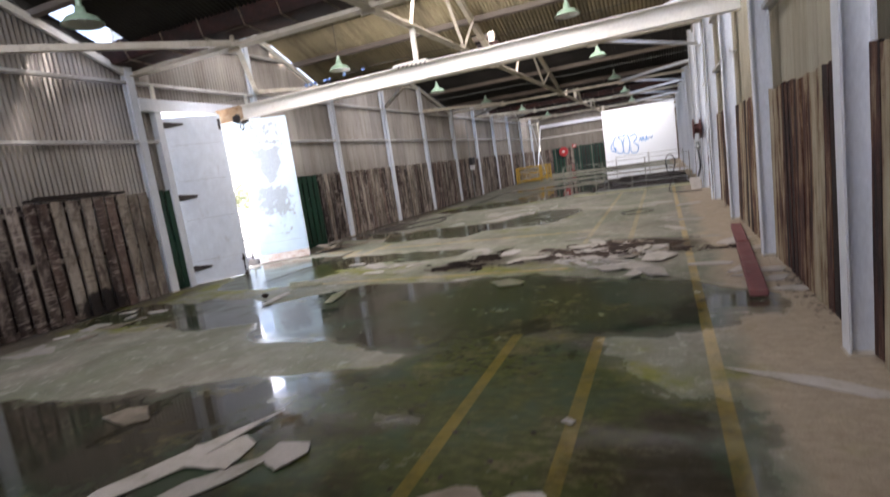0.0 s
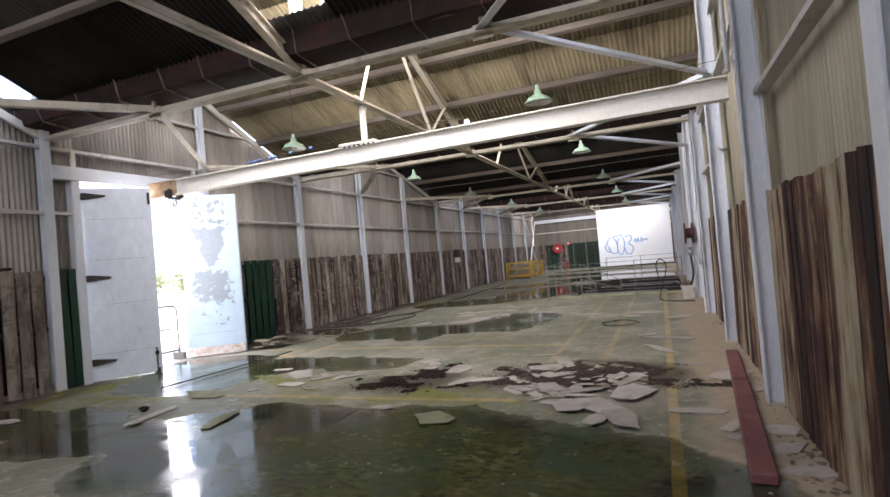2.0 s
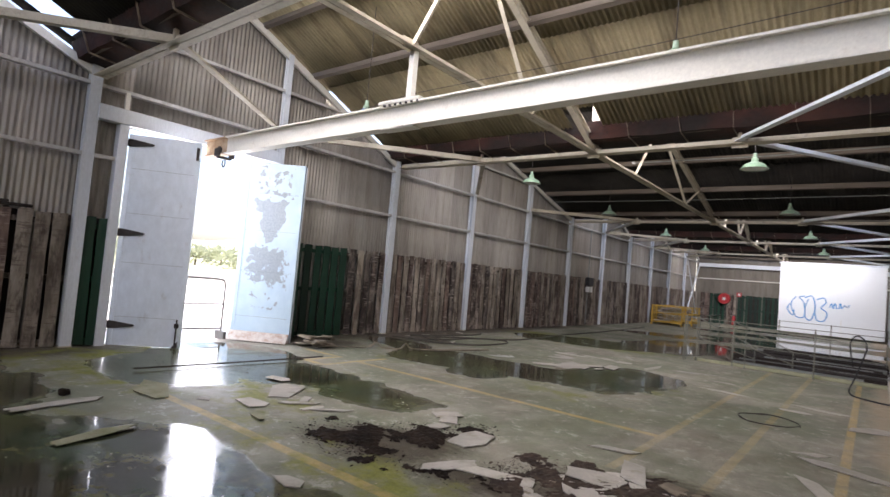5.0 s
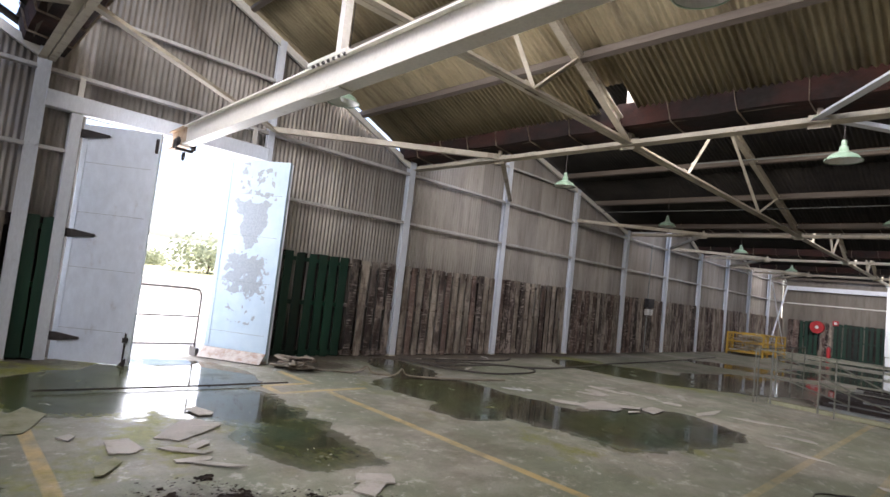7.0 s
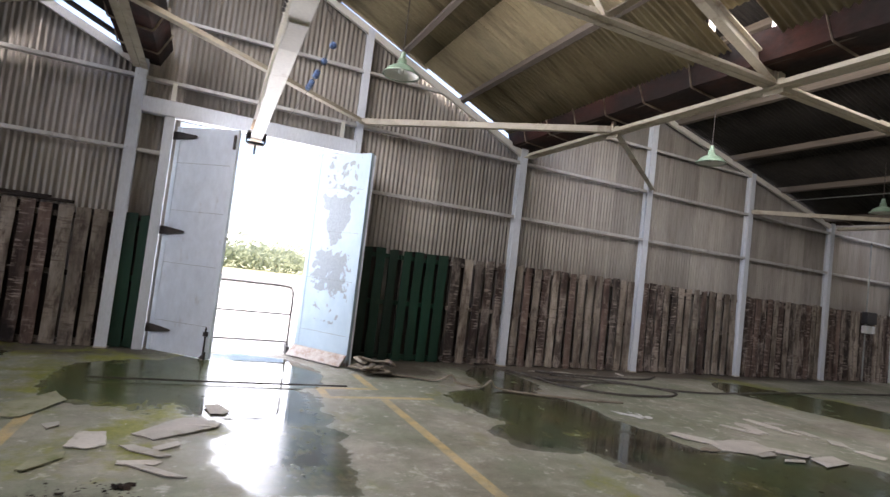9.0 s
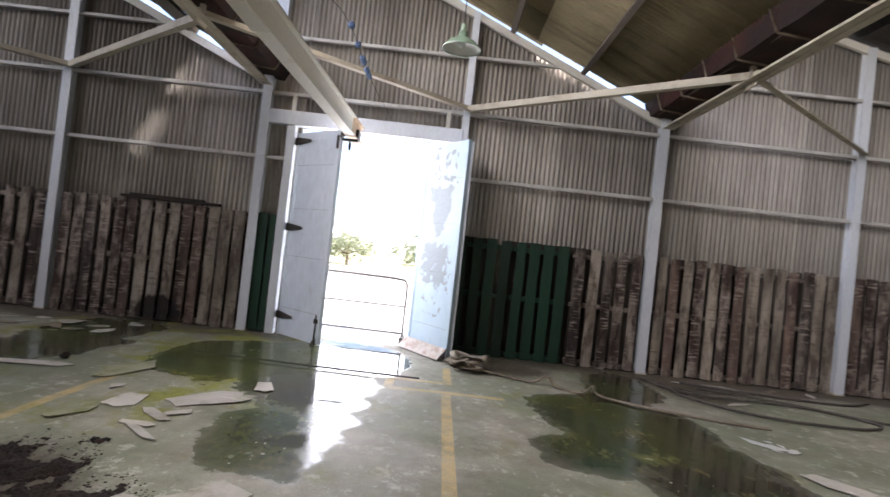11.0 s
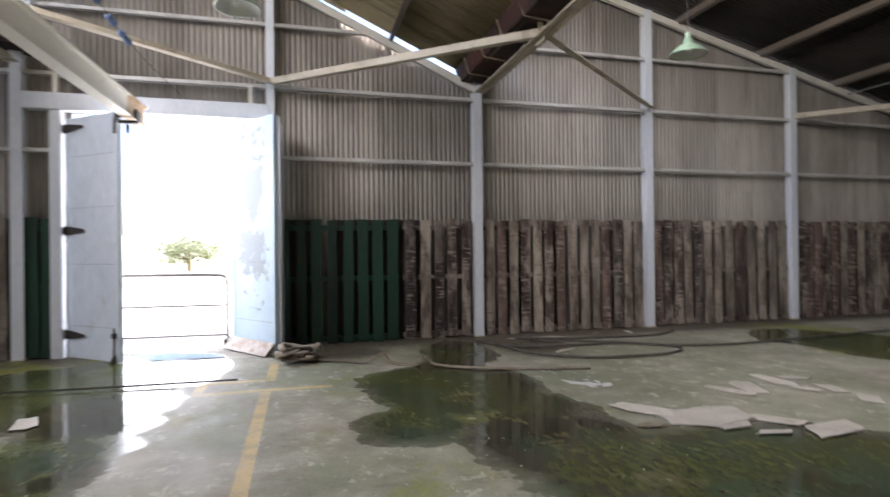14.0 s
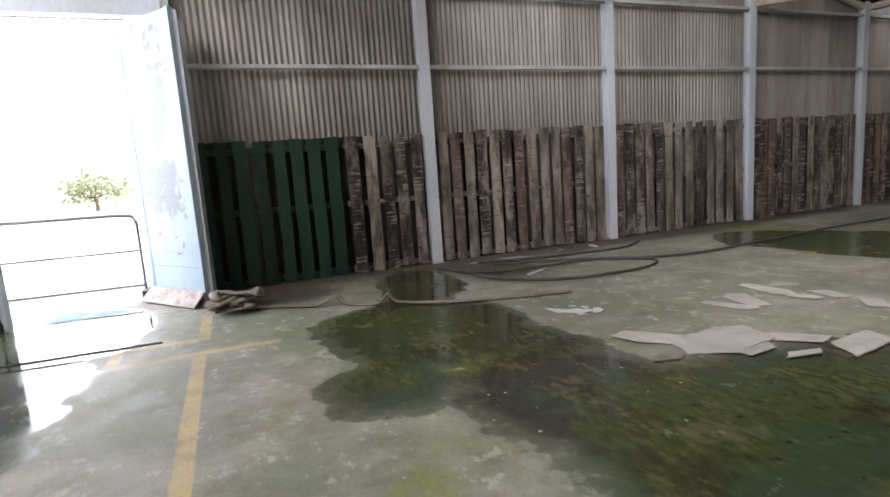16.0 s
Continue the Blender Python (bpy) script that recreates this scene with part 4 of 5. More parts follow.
part("shackle", tubed(spline([(-0.03, 0, -0.08), (-0.04, 0, -0.15), (0, 0, -0.19), (0.04, 0, -0.15), (0.03, 0, -0.08)], 4), 0.012, 6), IRON, trolley)

wire = thing("festoon_wire", "slack steel wire above the beam strung with blue insulators", "wire")
part("rope", tubed(spline([(XL, 8.65, 3.5), (-6.0, 8.62, 3.41), (-4.4, 8.57, 3.48), (-3.4, 8.3, 3.42), (-1.0, 8.2, 3.40), (XR, 8.3, 3.52)], 10), 0.0035, 5), IRON, wire)
for x, z in ((-5.85, 3.415), (-5.75, 3.415), (-5.65, 3.42), (-5.42, 3.425), (-5.33, 3.43), (-5.0, 3.445), (-4.6, 3.465)):
    ins = part("insulator", lathe([(0.008, -0.03), (0.02, -0.03), (0.032, -0.014), (0.018, -0.005), (0.018, 0.005), (0.032, 0.014), (0.02, 0.03), (0.008, 0.03)], 12), BLUE, wire, "blue porcelain insulator", True)
    ins.matrix_basis = pose(x, 8.61, z, 0, 90, 0)


# ---- pendant lamps ----
def pendant(x, y, z):
    top = roof_z(y)
    lamp = thing("pendant_lamp", "pale green enamel pendant lamp on a long rod", "lamp", "pendant lamps", at=(x, y, z))
    prof = [(0.03, 0.2), (0.05, 0.19), (0.06, 0.12), (0.10, 0.105), (0.16, 0.07), (0.20, 0.02), (0.215, 0.0)]
    shade = part("shade", lathe(prof, 28), LAMP_GREEN, lamp, "pale green enamel shade", True)
    part("reflector", lathe([(0.213, 0.0), (0.197, 0.017), (0.157, 0.064), (0.09, 0.095), (0.0, 0.1)], 28), LAMP_WHITE, shade, "white enamel inside", True)
    part("rim", lathe([(0.209, -0.006), (0.22, -0.006), (0.22, 0.006), (0.209, 0.006), (0.209, -0.006)], 28), LAMP_GREEN, shade)
    part("socket", lathe([(0.0, 0.28), (0.03, 0.275), (0.035, 0.2), (0.0, 0.2)], 12), LAMP_GREEN, lamp)
    part("rod", tubed([(0, 0, 0.27), (0, 0, top - z + 0.13)], 0.006, 6), IRON, lamp)
    part("bulb", lathe([(0.0, 0.01), (0.03, 0.02), (0.04, 0.05), (0.02, 0.1)], 12), LAMP_WHITE, lamp, "", True)


for y, z in ((4.25, 3.68), (9.62, 3.78), (14.85, 3.75), (19.6, 3.7), (25.3, 3.7), (31.5, 3.7)):
    for x in (-5.68, -1.08):
        pendant(x, y - (0.4 if x > -2 and 14 < y < 15 else 0.0), z)


# ---- pallets lined up along the walls ----
def slat_mesh(w, h, t, seed, material):
    rnd = random.Random(seed)
    bm = bmesh.new()
    n = 6
    rings = []
    for k in range(n + 1):
        z = h * k / n
        a, b = rnd.uniform(-0.006, 0.006), rnd.uniform(-0.006, 0.006)
        e = rnd.uniform(-0.012, 0.012) if k in (0, n) else 0
        rings.append([bm.verts.new((0, -w / 2 + a, z + e)), bm.verts.new((0, w / 2 + b, z - e)), bm.verts.new((t, w / 2 + b, z - e)), bm.verts.new((t, -w / 2 + a, z + e))])
    for p, q in zip(rings, rings[1:]):
        for k in range(4):
            bm.faces.new((p[k], p[(k + 1) % 4], q[(k + 1) % 4], q[k]))
    bm.faces.new(rings[0][::-1])
    bm.faces.new(rings[-1])
    me = bpy.data.meshes.new("slat")
    bm.normal_update()
    bm.to_mesh(me)
    bm.free()
    me.materials.append(material)
    return me


PALLET_H = 1.82
SLATS = {m.name: [slat_mesh(w, PALLET_H, 0.022, 10 * i + k, m) for i, w in enumerate((0.125, 0.14, 0.15) if m is SLAT_STREAK else (0.138, 0.15, 0.16)) for k in range(2)] for m in (SLAT, SLAT_PALE, SLAT_RED, SLAT_GREEN, SLAT_STREAK, BACKING)}


def pallet(x, y, width, sign, rnd, green=False, count=6):
    """A pallet on edge against a wall; sign is the way from the wall into the hall."""
    label = "dark green painted timber pallet stood upright against the wall" if green else "weathered brown timber pallet stood upright against the wall"
    p = thing("pallet", label, "pallet", "pallets along the walls", at=(x, y, 0.0))
    p.matrix_basis = pose(x, y, 0.012, 0, -sign * rnd.uniform(0.2, 1.0), 0)
    wood = SLAT_GREEN if green else SLAT
    for z in (0.06, 0.94, 1.70):
        part("stringer", boxed(*sorted((-sign * 0.10, -sign * 0.002)), -width / 2, width / 2, z - 0.035, z + 0.035), SLAT_GREEN if green else SLAT, p)
    step = width / count
    for k in range(count):
        kinds = [SLAT] * 5 + [SLAT_RED] * 3 + [SLAT_PALE] * (9 if y > 12.9 else 3)
        m = SLAT_GREEN if green else (SLAT_STREAK if sign < 0 else rnd.choice(kinds))
        s = new("slat", rnd.choice(SLATS[m.name]))
        s.parent = p
        s.matrix_basis = pose(0.0 if sign > 0 else -0.022, -width / 2 + step * (k + 0.5) + rnd.uniform(-0.01, 0.01), rnd.uniform(-0.012, 0.02), rnd.uniform(-0.5, 0.5), 0, 0)
        # back slats, in the near-black tone that paints the gaps' shade
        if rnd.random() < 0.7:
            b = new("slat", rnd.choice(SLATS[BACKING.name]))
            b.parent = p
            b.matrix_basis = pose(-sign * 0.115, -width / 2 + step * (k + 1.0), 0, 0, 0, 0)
    return p


rnd = random.Random(11)
xw = XL - 0.06
for y0 in COLS[1:-1]:
    lo, hi = y0 + 0.085, y0 + BAY - 0.085
    if abs(y0 - (YA - 2 * BAY)) < 0.1:
        pallet(xw, 6.94, 0.36, 1, rnd, True, 2)
        continue
    if abs(y0 - (YA - BAY)) < 0.1:
        pallet(xw, 10.31, 0.88, 1, rnd, True, 4)
        pallet(xw, 11.21, 0.88, 1, rnd, True, 4)
        pallet(xw, 12.26, 1.1, 1, rnd, False, 5)
        continue
    half = (hi - lo) / 2
    pallet(xw, lo + half / 2, half - 0.02, 1, rnd, count=7)
    pallet(xw, lo + 1.5 * half, half - 0.02, 1, rnd, count=6 if rnd.random() < 0.6 else 7)
for y0 in COLS[1:-1]:
    lo, hi = y0 + 0.12, y0 + BAY - 0.06
    half = (hi - lo) / 2
    for k in (0.5, 1.5):
        pallet(XR + 0.07, lo + half * k, half - 0.02, -1, rnd, count=9)

plank = thing("loose_plank", "dark plank lying along the top of the pallets", "plank")
part("board", boxed(XL - 0.14, XL - 0.02, 4.62, 6.15, 1.862, 1.90, 0.006), BACKING, plank)
part("board", boxed(XL - 0.12, XL - 0.03, 4.75, 5.9, 1.902, 1.93, 0.006), BACKING, plank)


# ---- far end ----
rnd = random.Random(5)
for x0, w, g in ((-7.62, 0.5, False), (-6.9, 0.86, True), (-6.15, 0.55, False), (-5.4, 0.86, True), (-4.5, 0.86, True), (-3.6, 0.86, True)):
    p = pallet(0, 0, w, 1, rnd, g, 4)
    p.matrix_basis = pose(x0, Y1 - 0.05, 0.012, 0, 0, -90)
screen = thing("white_screen", "large white painted screen with blue spray lines", "screen")
SY = 37.6
part("panel", boxed(-3.3, 1.12, SY, SY + 0.05, 0.12, 3.68, 0.01), WHITE_BOARD, screen)
part("top_rail", boxed(-3.36, 1.16, SY - 0.03, SY + 0.08, 3.68, 3.78), WHITE_STEEL, screen)
for pts in (((-2.55, 2.0), (-2.75, 1.55), (-2.5, 0.95), (-2.15, 1.0), (-2.2, 1.7), (-2.4, 1.95), (-2.15, 2.05)),
            ((-2.15, 1.95), (-1.85, 2.05), (-1.7, 1.5), (-1.85, 0.85), (-2.1, 0.95), (-2.12, 1.5), (-2.0, 1.9)),
            ((-1.65, 1.9), (-1.35, 2.0), (-1.25, 1.75), (-1.45, 1.5), (-1.2, 1.25), (-1.3, 0.85), (-1.6, 0.85), (-1.7, 1.2)),
            ((-2.8, 1.6), (-2.9, 1.3), (-2.65, 1.0), (-2.6, 1.3)),
            ((-1.1, 1.55), (-1.02, 1.75), (-0.95, 1.5), (-0.88, 1.78), (-0.8, 1.5)), ((-0.72, 1.5), (-0.66, 1.8), (-0.6, 1.55), (-0.5, 1.7), (-0.35, 1.62), (-0.3, 1.75))):
    part("spray_line", tubed(spline([(x, SY - 0.004, z) for x, z in pts], 6), 0.026, 5), INK, screen)
part("drip", boxed(-0.62, -0.59, SY - 0.006, SY + 0.001, 0.3, 0.95), CREAM, screen)
head = thing("end_beam", "white steel beam across the far end", "beam", kind="structure")
part("beam", boxed(XL, XR, Y1 - 0.12, Y1 - 0.02, 3.45, 3.68), WHITE_STEEL, head)
part("rail", boxed(XL, XR, Y1 + 0.02, Y1 + 0.09, 2.7, 2.76), CREAM, head)
xb = thing("cross_brace", "pale steel cross bracing in the last wall bay", "brace", kind="structure")
for za, zb in ((0.1, 3.6), (3.6, 0.1)):
    part("brace", bar((XL + 0.01, Y1 - BAY + 0.1, za), (XL + 0.01, Y1 - 0.1, zb), angle_iron(0.06)), WHITE_STEEL, xb)
reel = thing("hose_reel", "round red fire hose reel on the end wall", "hose reel", at=(-6.5, Y1 - 0.12, 1.55))
disc = part("drum", lathe([(0.0, -0.02), (0.31, -0.02), (0.33, 0.0), (0.33, 0.16), (0.31, 0.18), (0.12, 0.18), (0.1, 0.14), (0.0, 0.14)], 28), RED, reel)
disc.matrix_basis = pose(0, -0.02, 0, 90, 0, 0)
hub = part("hub", lathe([(0.0, 0.0), (0.09, 0.0), (0.09, 0.03), (0.0, 0.03)], 16), PLASTIC, reel, "white hub label")
hub.matrix_basis = pose(0, -0.16, 0, 90, 0, 0)
part("hose", tubed([(0.1, -0.08, -0.3), (0.12, -0.08, -0.9), (0.1, -0.06, -1.2)], 0.03, 8), BLACK, reel)
ext = thing("fire_extinguisher", "red fire extinguisher standing by the end wall", "fire extinguisher", at=(-5.9, Y1 - 0.4, 0.0))
part("cylinder", lathe([(0.0, 0.0), (0.085, 0.0), (0.09, 0.02), (0.09, 0.48), (0.06, 0.55), (0.025, 0.57), (0.0, 0.57)], 16), RED, ext, "", True)
part("valve", boxed(-0.03, 0.06, -0.02, 0.02, 0.57, 0.64, 0.006), BLACK, ext)
part("nozzle", tubed([(0.05, 0, 0.6), (0.12, 0, 0.55), (0.12, 0, 0.3)], 0.012, 6), BLACK, ext)
sign = thing("fire_sign", "small red and white fire sign on the end wall", "sign", at=(-5.72, Y1 - 0.1, 1.85))
part("plate", boxed(-0.13, 0.13, -0.01, 0.0, -0.13, 0.13), RED, sign)
part("symbol", boxed(-0.06, 0.06, -0.013, -0.0102, -0.07, 0.07), PLASTIC, sign)


def stillage(x, y, turn, fill):
    s = thing("cage_pallet", "yellow steel mesh stillage half full of pale offcuts", "cage", "yellow cages", at=(x, y, 0), turn=turn)
    W, D, H = 1.35, 1.05, 0.95
    for a in (-1, 1):
        for b in (-1, 1):
            part("post", boxed(a * W / 2 - 0.03, a * W / 2 + 0.03, b * D / 2 - 0.03, b * D / 2 + 0.03, 0, H), YELLOW, s)
    part("deck", boxed(-W / 2, W / 2, -D / 2, D / 2, 0.12, 0.18), YELLOW, s)
    for z in (0.2, H - 0.03, H * 0.6):
        for b in (-1, 1):
            part("rail", boxed(-W / 2, W / 2, b * D / 2 - 0.02, b * D / 2 + 0.02, z - 0.02, z + 0.02), YELLOW, s)
            part("rail", boxed(b * W / 2 - 0.02, b * W / 2 + 0.02, -D / 2, D / 2, z - 0.02, z + 0.02), YELLOW, s)
    for side in range(4):
        bm = bmesh.new()
        n = 11
        L, off = (W, D / 2) if side % 2 == 0 else (D, W / 2)
        for k in range(1, n):
            u = -L / 2 + L * k / n
            p = (u, -off if side == 0 else off) if side % 2 == 0 else (-off if side == 1 else off, u)
            box(bm, p[0] - 0.004, p[0] + 0.004, p[1] - 0.004, p[1] + 0.004, 0.18, H - 0.03)
        part("mesh_panel", bm, YELLOW, s)
    if fill:
        r = random.Random(3)
        for k in range(24):
            o = part("offcut", boxed(-0.4, 0.4, -0.1, 0.1, 0, 0.03), SHARD, s)
            o.matrix_basis = pose(r.uniform(-0.25, 0.25), r.uniform(-0.35, 0.35), 0.2 + 0.03 * k, r.uniform(-5, 5), r.uniform(-8, 8), r.uniform(0, 180))


stillage(-7.15, 31.6, 6, True)
stillage(-7.0, 33.3, -4, True)

# ---- handrails round the sump ----
def handrail(points, label="grey tubular handrail round the wet sump"):
    h = thing("handrail", label, "handrail", "sump handrails")
    for a, b in zip(points, points[1:]):
        n = max(1, round(math.dist(a, b) / 1.3))
        for k in range(n + 1):
            x, y = a[0] + (b[0] - a[0]) * k / n, a[1] + (b[1] - a[1]) * k / n
            part("post", tubed([(x, y, 0), (x, y, 1.02)], 0.013, 8), RAIL_STEEL, h)
        for z in (0.5, 1.0):
            part("rail", tubed([(*a, z), (*b, z)], 0.0075, 8), RAIL_STEEL, h)


handrail([(-2.75, 17.3), (0.95, 17.45)])
handrail([(-2.75, 17.5), (-2.9, 21.6)])
handrail([(-1.5, 22.5), (0.95, 22.6)])
stair_rail = thing("stair_rail", "grey tubular stair rails sloping down into the sump", "handrail")
for x in (-2.55, -1.8):
    for dz in (0.0, 0.45):
        part("rail", tubed([(x, 17.6, 1.0 - dz), (x + 1.05, 18.5, 0.42 - dz * 0.6)], 0.014, 8), RAIL_STEEL, stair_rail)
    part("post", tubed([(x, 17.6, 0.0), (x, 17.6, 1.0)], 0.016, 8), RAIL_STEEL, stair_rail)
    part("post", tubed([(x + 1.05, 18.5, 0.0), (x + 1.05, 18.5, 0.42)], 0.016, 8), RAIL_STEEL, stair_rail)
kerb = tagged(part("kerb", boxed(-2.6, 1.1, 17.62, 17.8, 0.0, 0.07, 0.01), SHARD_GREEN), "pale concrete kerb along the sump edge", "kerb", kind="structure")
grate = thing("stacked_slats", "dark wet slats stacked in the sump", "slats")
r = random.Random(8)
for k in range(34):
    y = 18.3 + 0.17 * k
    part("slat", boxed(-2.3 + r.uniform(0, 1.6), 1.0 - r.uniform(0, 0.5), y, y + 0.13, 0.0, 0.05 + 0.07 * r.random()), GALV if k % 5 == 0 else BACKING if k % 2 else IRON, grate)

# ---- right wall fittings ----
reel2 = thing("cable_reel", "dark red cable reel with taps on the wall column", "reel", at=(XC - 0.08, 16.05, 1.62))
d = part("drum", lathe([(0.0, -0.1), (0.26, -0.1), (0.26, -0.07), (0.13, -0.06), (0.13, 0.06), (0.26, 0.07), (0.26, 0.1), (0.0, 0.1)], 20), surface("dark_red_paint", (0.06, 0.015, 0.012), (0.10, 0.03, 0.025), rough=(0.5, 0.7)), reel2)
d.matrix_basis = pose(0, 0, 0, 0, 90, 0)
part("bracket", boxed(-0.02, 0.12, -0.05, 0.05, -0.1, 0.1), IRON, reel2)
part("tap", lathe([(0.0, -0.56), (0.04, -0.56), (0.06, -0.5), (0.03, -0.42), (0.05, -0.36), (0.0, -0.34)], 12), GALV, reel2)
part("pipe", tubed(spline([(0, 0, -0.55), (0.02, -0.05, -1.0), (-0.05, -0.02, -1.3), (-0.1, 0.05, -1.6)], 5), 0.025, 8), BLACK, reel2)
pipe = thing("wall_pipe", "white painted conduit running down the wall", "pipe", at=(XC - 0.025, 0, 0))
for y, z0, z1 in ((13.1, 0.0, 4.3), (6.96, 3.0, 4.6), (16.2, 0.0, 3.9)):
    part("conduit", tubed([(0, y, z0), (0, y, z1)], 0.02, 8), WHITE_STEEL, pipe)
part("stay", tubed(spline([(0.0, 13.1, 2.05), (0.0, 12.7, 2.07), (-0.02, 12.6, 1.6), (-0.05, 12.65, 1.1), (0.0, 13.6, 0.95)], 3), 0.014, 6), WHITE_STEEL, pipe)
sheet = thing("leaning_sheet", "pale sheet offcut leaning at a column foot", "sheet", at=(XC - 0.1, 15.75, 0))
o = part("panel", boxed(-0.14, 0.14, -0.008, 0.008, 0, 0.34), SHARD, sheet)
o.matrix_basis = pose(-0.1, 0.1, 0.01, -18, 0, 20)
meter = thing("switch_board", "black switch box with white sockets and conduit on the wall", "switch box", at=(XL + 0.0, 23.9, 1.5))
part("box", boxed(0, 0.14, -0.22, 0.22, 0.05, 0.36, 0.01), BLACK, meter)
for y in (-0.2, 0.1):
    part("socket", boxed(0.0, 0.1, y, y + 0.14, -0.2, 0.0, 0.01), PLASTIC, meter)
part("conduit", tubed([(0.02, -0.05, -1.45), (0.02, -0.05, 0.1), (0.02, -0.05, 2.2)], 0.018, 6), GALV, meter)

# ---- red plank, rod, hoses, cables on the floor ----
red = thing("red_plank", "faded red painted timber lying on the floor by the wall", "plank")
red.matrix_basis = pose(0.93, 4.95, 0.012, 0, 0, -3.8)
part("plank", boxed(-0.075, 0.075, 0, 2.35, 0, 0.07, 0.01), KERB_RED, red)
red2 = thing("red_plank", "faded red painted timber lying on the floor by the wall", "plank")
red2.matrix_basis = pose(1.09, 7.36, 0.012, 0, 0, -3.4)
part("plank", boxed(-0.07, 0.07, 0, 1.45, 0, 0.07, 0.01), KERB_RED, red2)
rod = thing("steel_rod", "dark steel rod lying across the wet floor", "rod")
part("rod", tubed([(-6.2, 6.85, 0.03), (-6.12, 8.2, 0.025), (-6.05, 9.55, 0.03)], 0.010, 8), IRON, rod)


def flat_hose(name, label, pts, w, t, material):
    h = thing(name, label, "hose")
    bm = bmesh.new()
    p = spline(pts, 10)
    rings = []
    for i, q in enumerate(p):
        d = (p[min(i + 1, len(p) - 1)] - p[max(i - 1, 0)]).normalized()
        s = d.cross(Vector((0, 0, 1))).normalized()
        u = s.cross(d)
        rings.append([bm.verts.new(q + s * a + u * b) for a, b in ((-w, 0), (-w * 0.6, t), (w * 0.6, t), (w, 0), (w * 0.6, -t), (-w * 0.6, -t))])
    for a, b in zip(rings, rings[1:]):
        for k in range(6):
            bm.faces.new((a[k], a[(k + 1) % 6], b[(k + 1) % 6], b[k]))
    part("hose", bm, material, h, "", True)
    return h


flat_hose("fire_hose", "flattened dirty canvas fire hose kinked across the floor", [(-6.95, 10.15, 0.03), (-6.8, 10.6, 0.02), (-6.55, 10.95, 0.03), (-6.50, 11.14, 0.12), (-6.44, 11.24, 0.03), (-6.25, 11.5, 0.02), (-6.2, 11.62, 0.12), (-6.14, 11.72, 0.03), (-5.85, 12.2, 0.02), (-5.6, 12.9, 0.02), (-5.5, 13.35, 0.02)], 0.038, 0.010, CANVAS)
pile = thing("hose_heap", "crumpled heap of dirty canvas hose by the door", "hose")
r = random.Random(4)
for k in range(4):
    pts = [(-7.0 + r.uniform(-0.28, 0.28), 10.12 + r.uniform(-0.25, 0.3), 0.03 + 0.035 * k + r.uniform(0, 0.06)) for _ in range(7)]
    bm = bmesh.new()
    p = spline(pts, 8)
    rings = []
    for i, q in enumerate(p):
        d = (p[min(i + 1, len(p) - 1)] - p[max(i - 1, 0)]).normalized()
        s = d.cross(Vector((0, 0, 1))).normalized()
        rings.append([bm.verts.new(q + s * 0.06), bm.verts.new(q + Vector((0, 0, 0.02))), bm.verts.new(q - s * 0.06), bm.verts.new(q - Vector((0, 0, 0.015)))])
    for a, b in zip(rings, rings[1:]):
        for j in range(4):
            bm.faces.new((a[j], a[(j + 1) % 4], b[(j + 1) % 4], b[j]))
    part("fold", bm, CANVAS, pile, "", True)


def cable(name, label, pts, r=0.018, mat=HOSE):
    c = thing(name, label, "cable", "cables on the floor")
    part("cable", tubed(spline(pts, 10), r, 7), mat, c, "", True)


cable("rubber_hose", "looped grey rubber hose lying along the wall", [(-7.4, 12.9, 0.03), (-6.6, 13.0, 0.03), (-6.0, 13.6, 0.03), (-5.9, 14.6, 0.03), (-6.2, 15.1, 0.03), (-6.7, 14.7, 0.03), (-6.7, 13.7, 0.05), (-7.0, 13.0, 0.03), (-7.6, 12.7, 0.03)], 0.017)
cable("rubber_hose", "looped grey rubber hose lying along the wall", [(-7.3, 13.4, 0.03), (-6.9, 14.4, 0.03), (-6.35, 15.2, 0.03), (-6.2, 16.2, 0.03), (-6.4, 18.5, 0.03), (-6.5, 22.0, 0.03), (-6.8, 27.0, 0.03)], 0.016)
cable("rubber_hose", "looped dark hose lying along the wall", [(-7.6, 13.3, 0.03), (-7.3, 14.2, 0.03), (-7.2, 15.4, 0.03), (-7.5, 16.0, 0.03)], 0.018)
cable("black_hose", "black hose arching off the handrail onto the floor", [(0.35, 17.1, 0.4), (0.3, 16.9, 0.85), (0.42, 16.8, 1.0), (0.55, 16.85, 0.8), (0.4, 16.6, 0.25), (0.35, 15.9, 0.03), (0.7, 15.3, 0.03), (1.1, 15.2, 0.03)], 0.014, BLACK)
cable("wire_ring", "ring of dark wire on the floor", [(-0.35 + 0.33 * math.cos(a), 11.9 + 0.33 * math.sin(a), 0.015 + 0.01 * (a % 2)) for a in np.linspace(0, 11.5, 26)], 0.006, IRON)

conduit = thing("roof_conduit", "thin pale conduit slung across under the dark roof", "conduit")
part("tube", tubed([(-4.3, 17.6, 4.75), (-1.5, 17.6, 4.72), (XR, 17.6, 4.78)], 0.014, 6), GALV, conduit)
part("tube", tubed([(-7.9, 20.2, 4.22), (-4.0, 20.2, 4.2), (XR, 20.2, 4.24)], 0.012, 6), GALV, conduit)
part("cap", boxed(-4.36, -4.28, 17.57, 17.63, 4.72, 4.78, 0.01), PLASTIC, conduit)

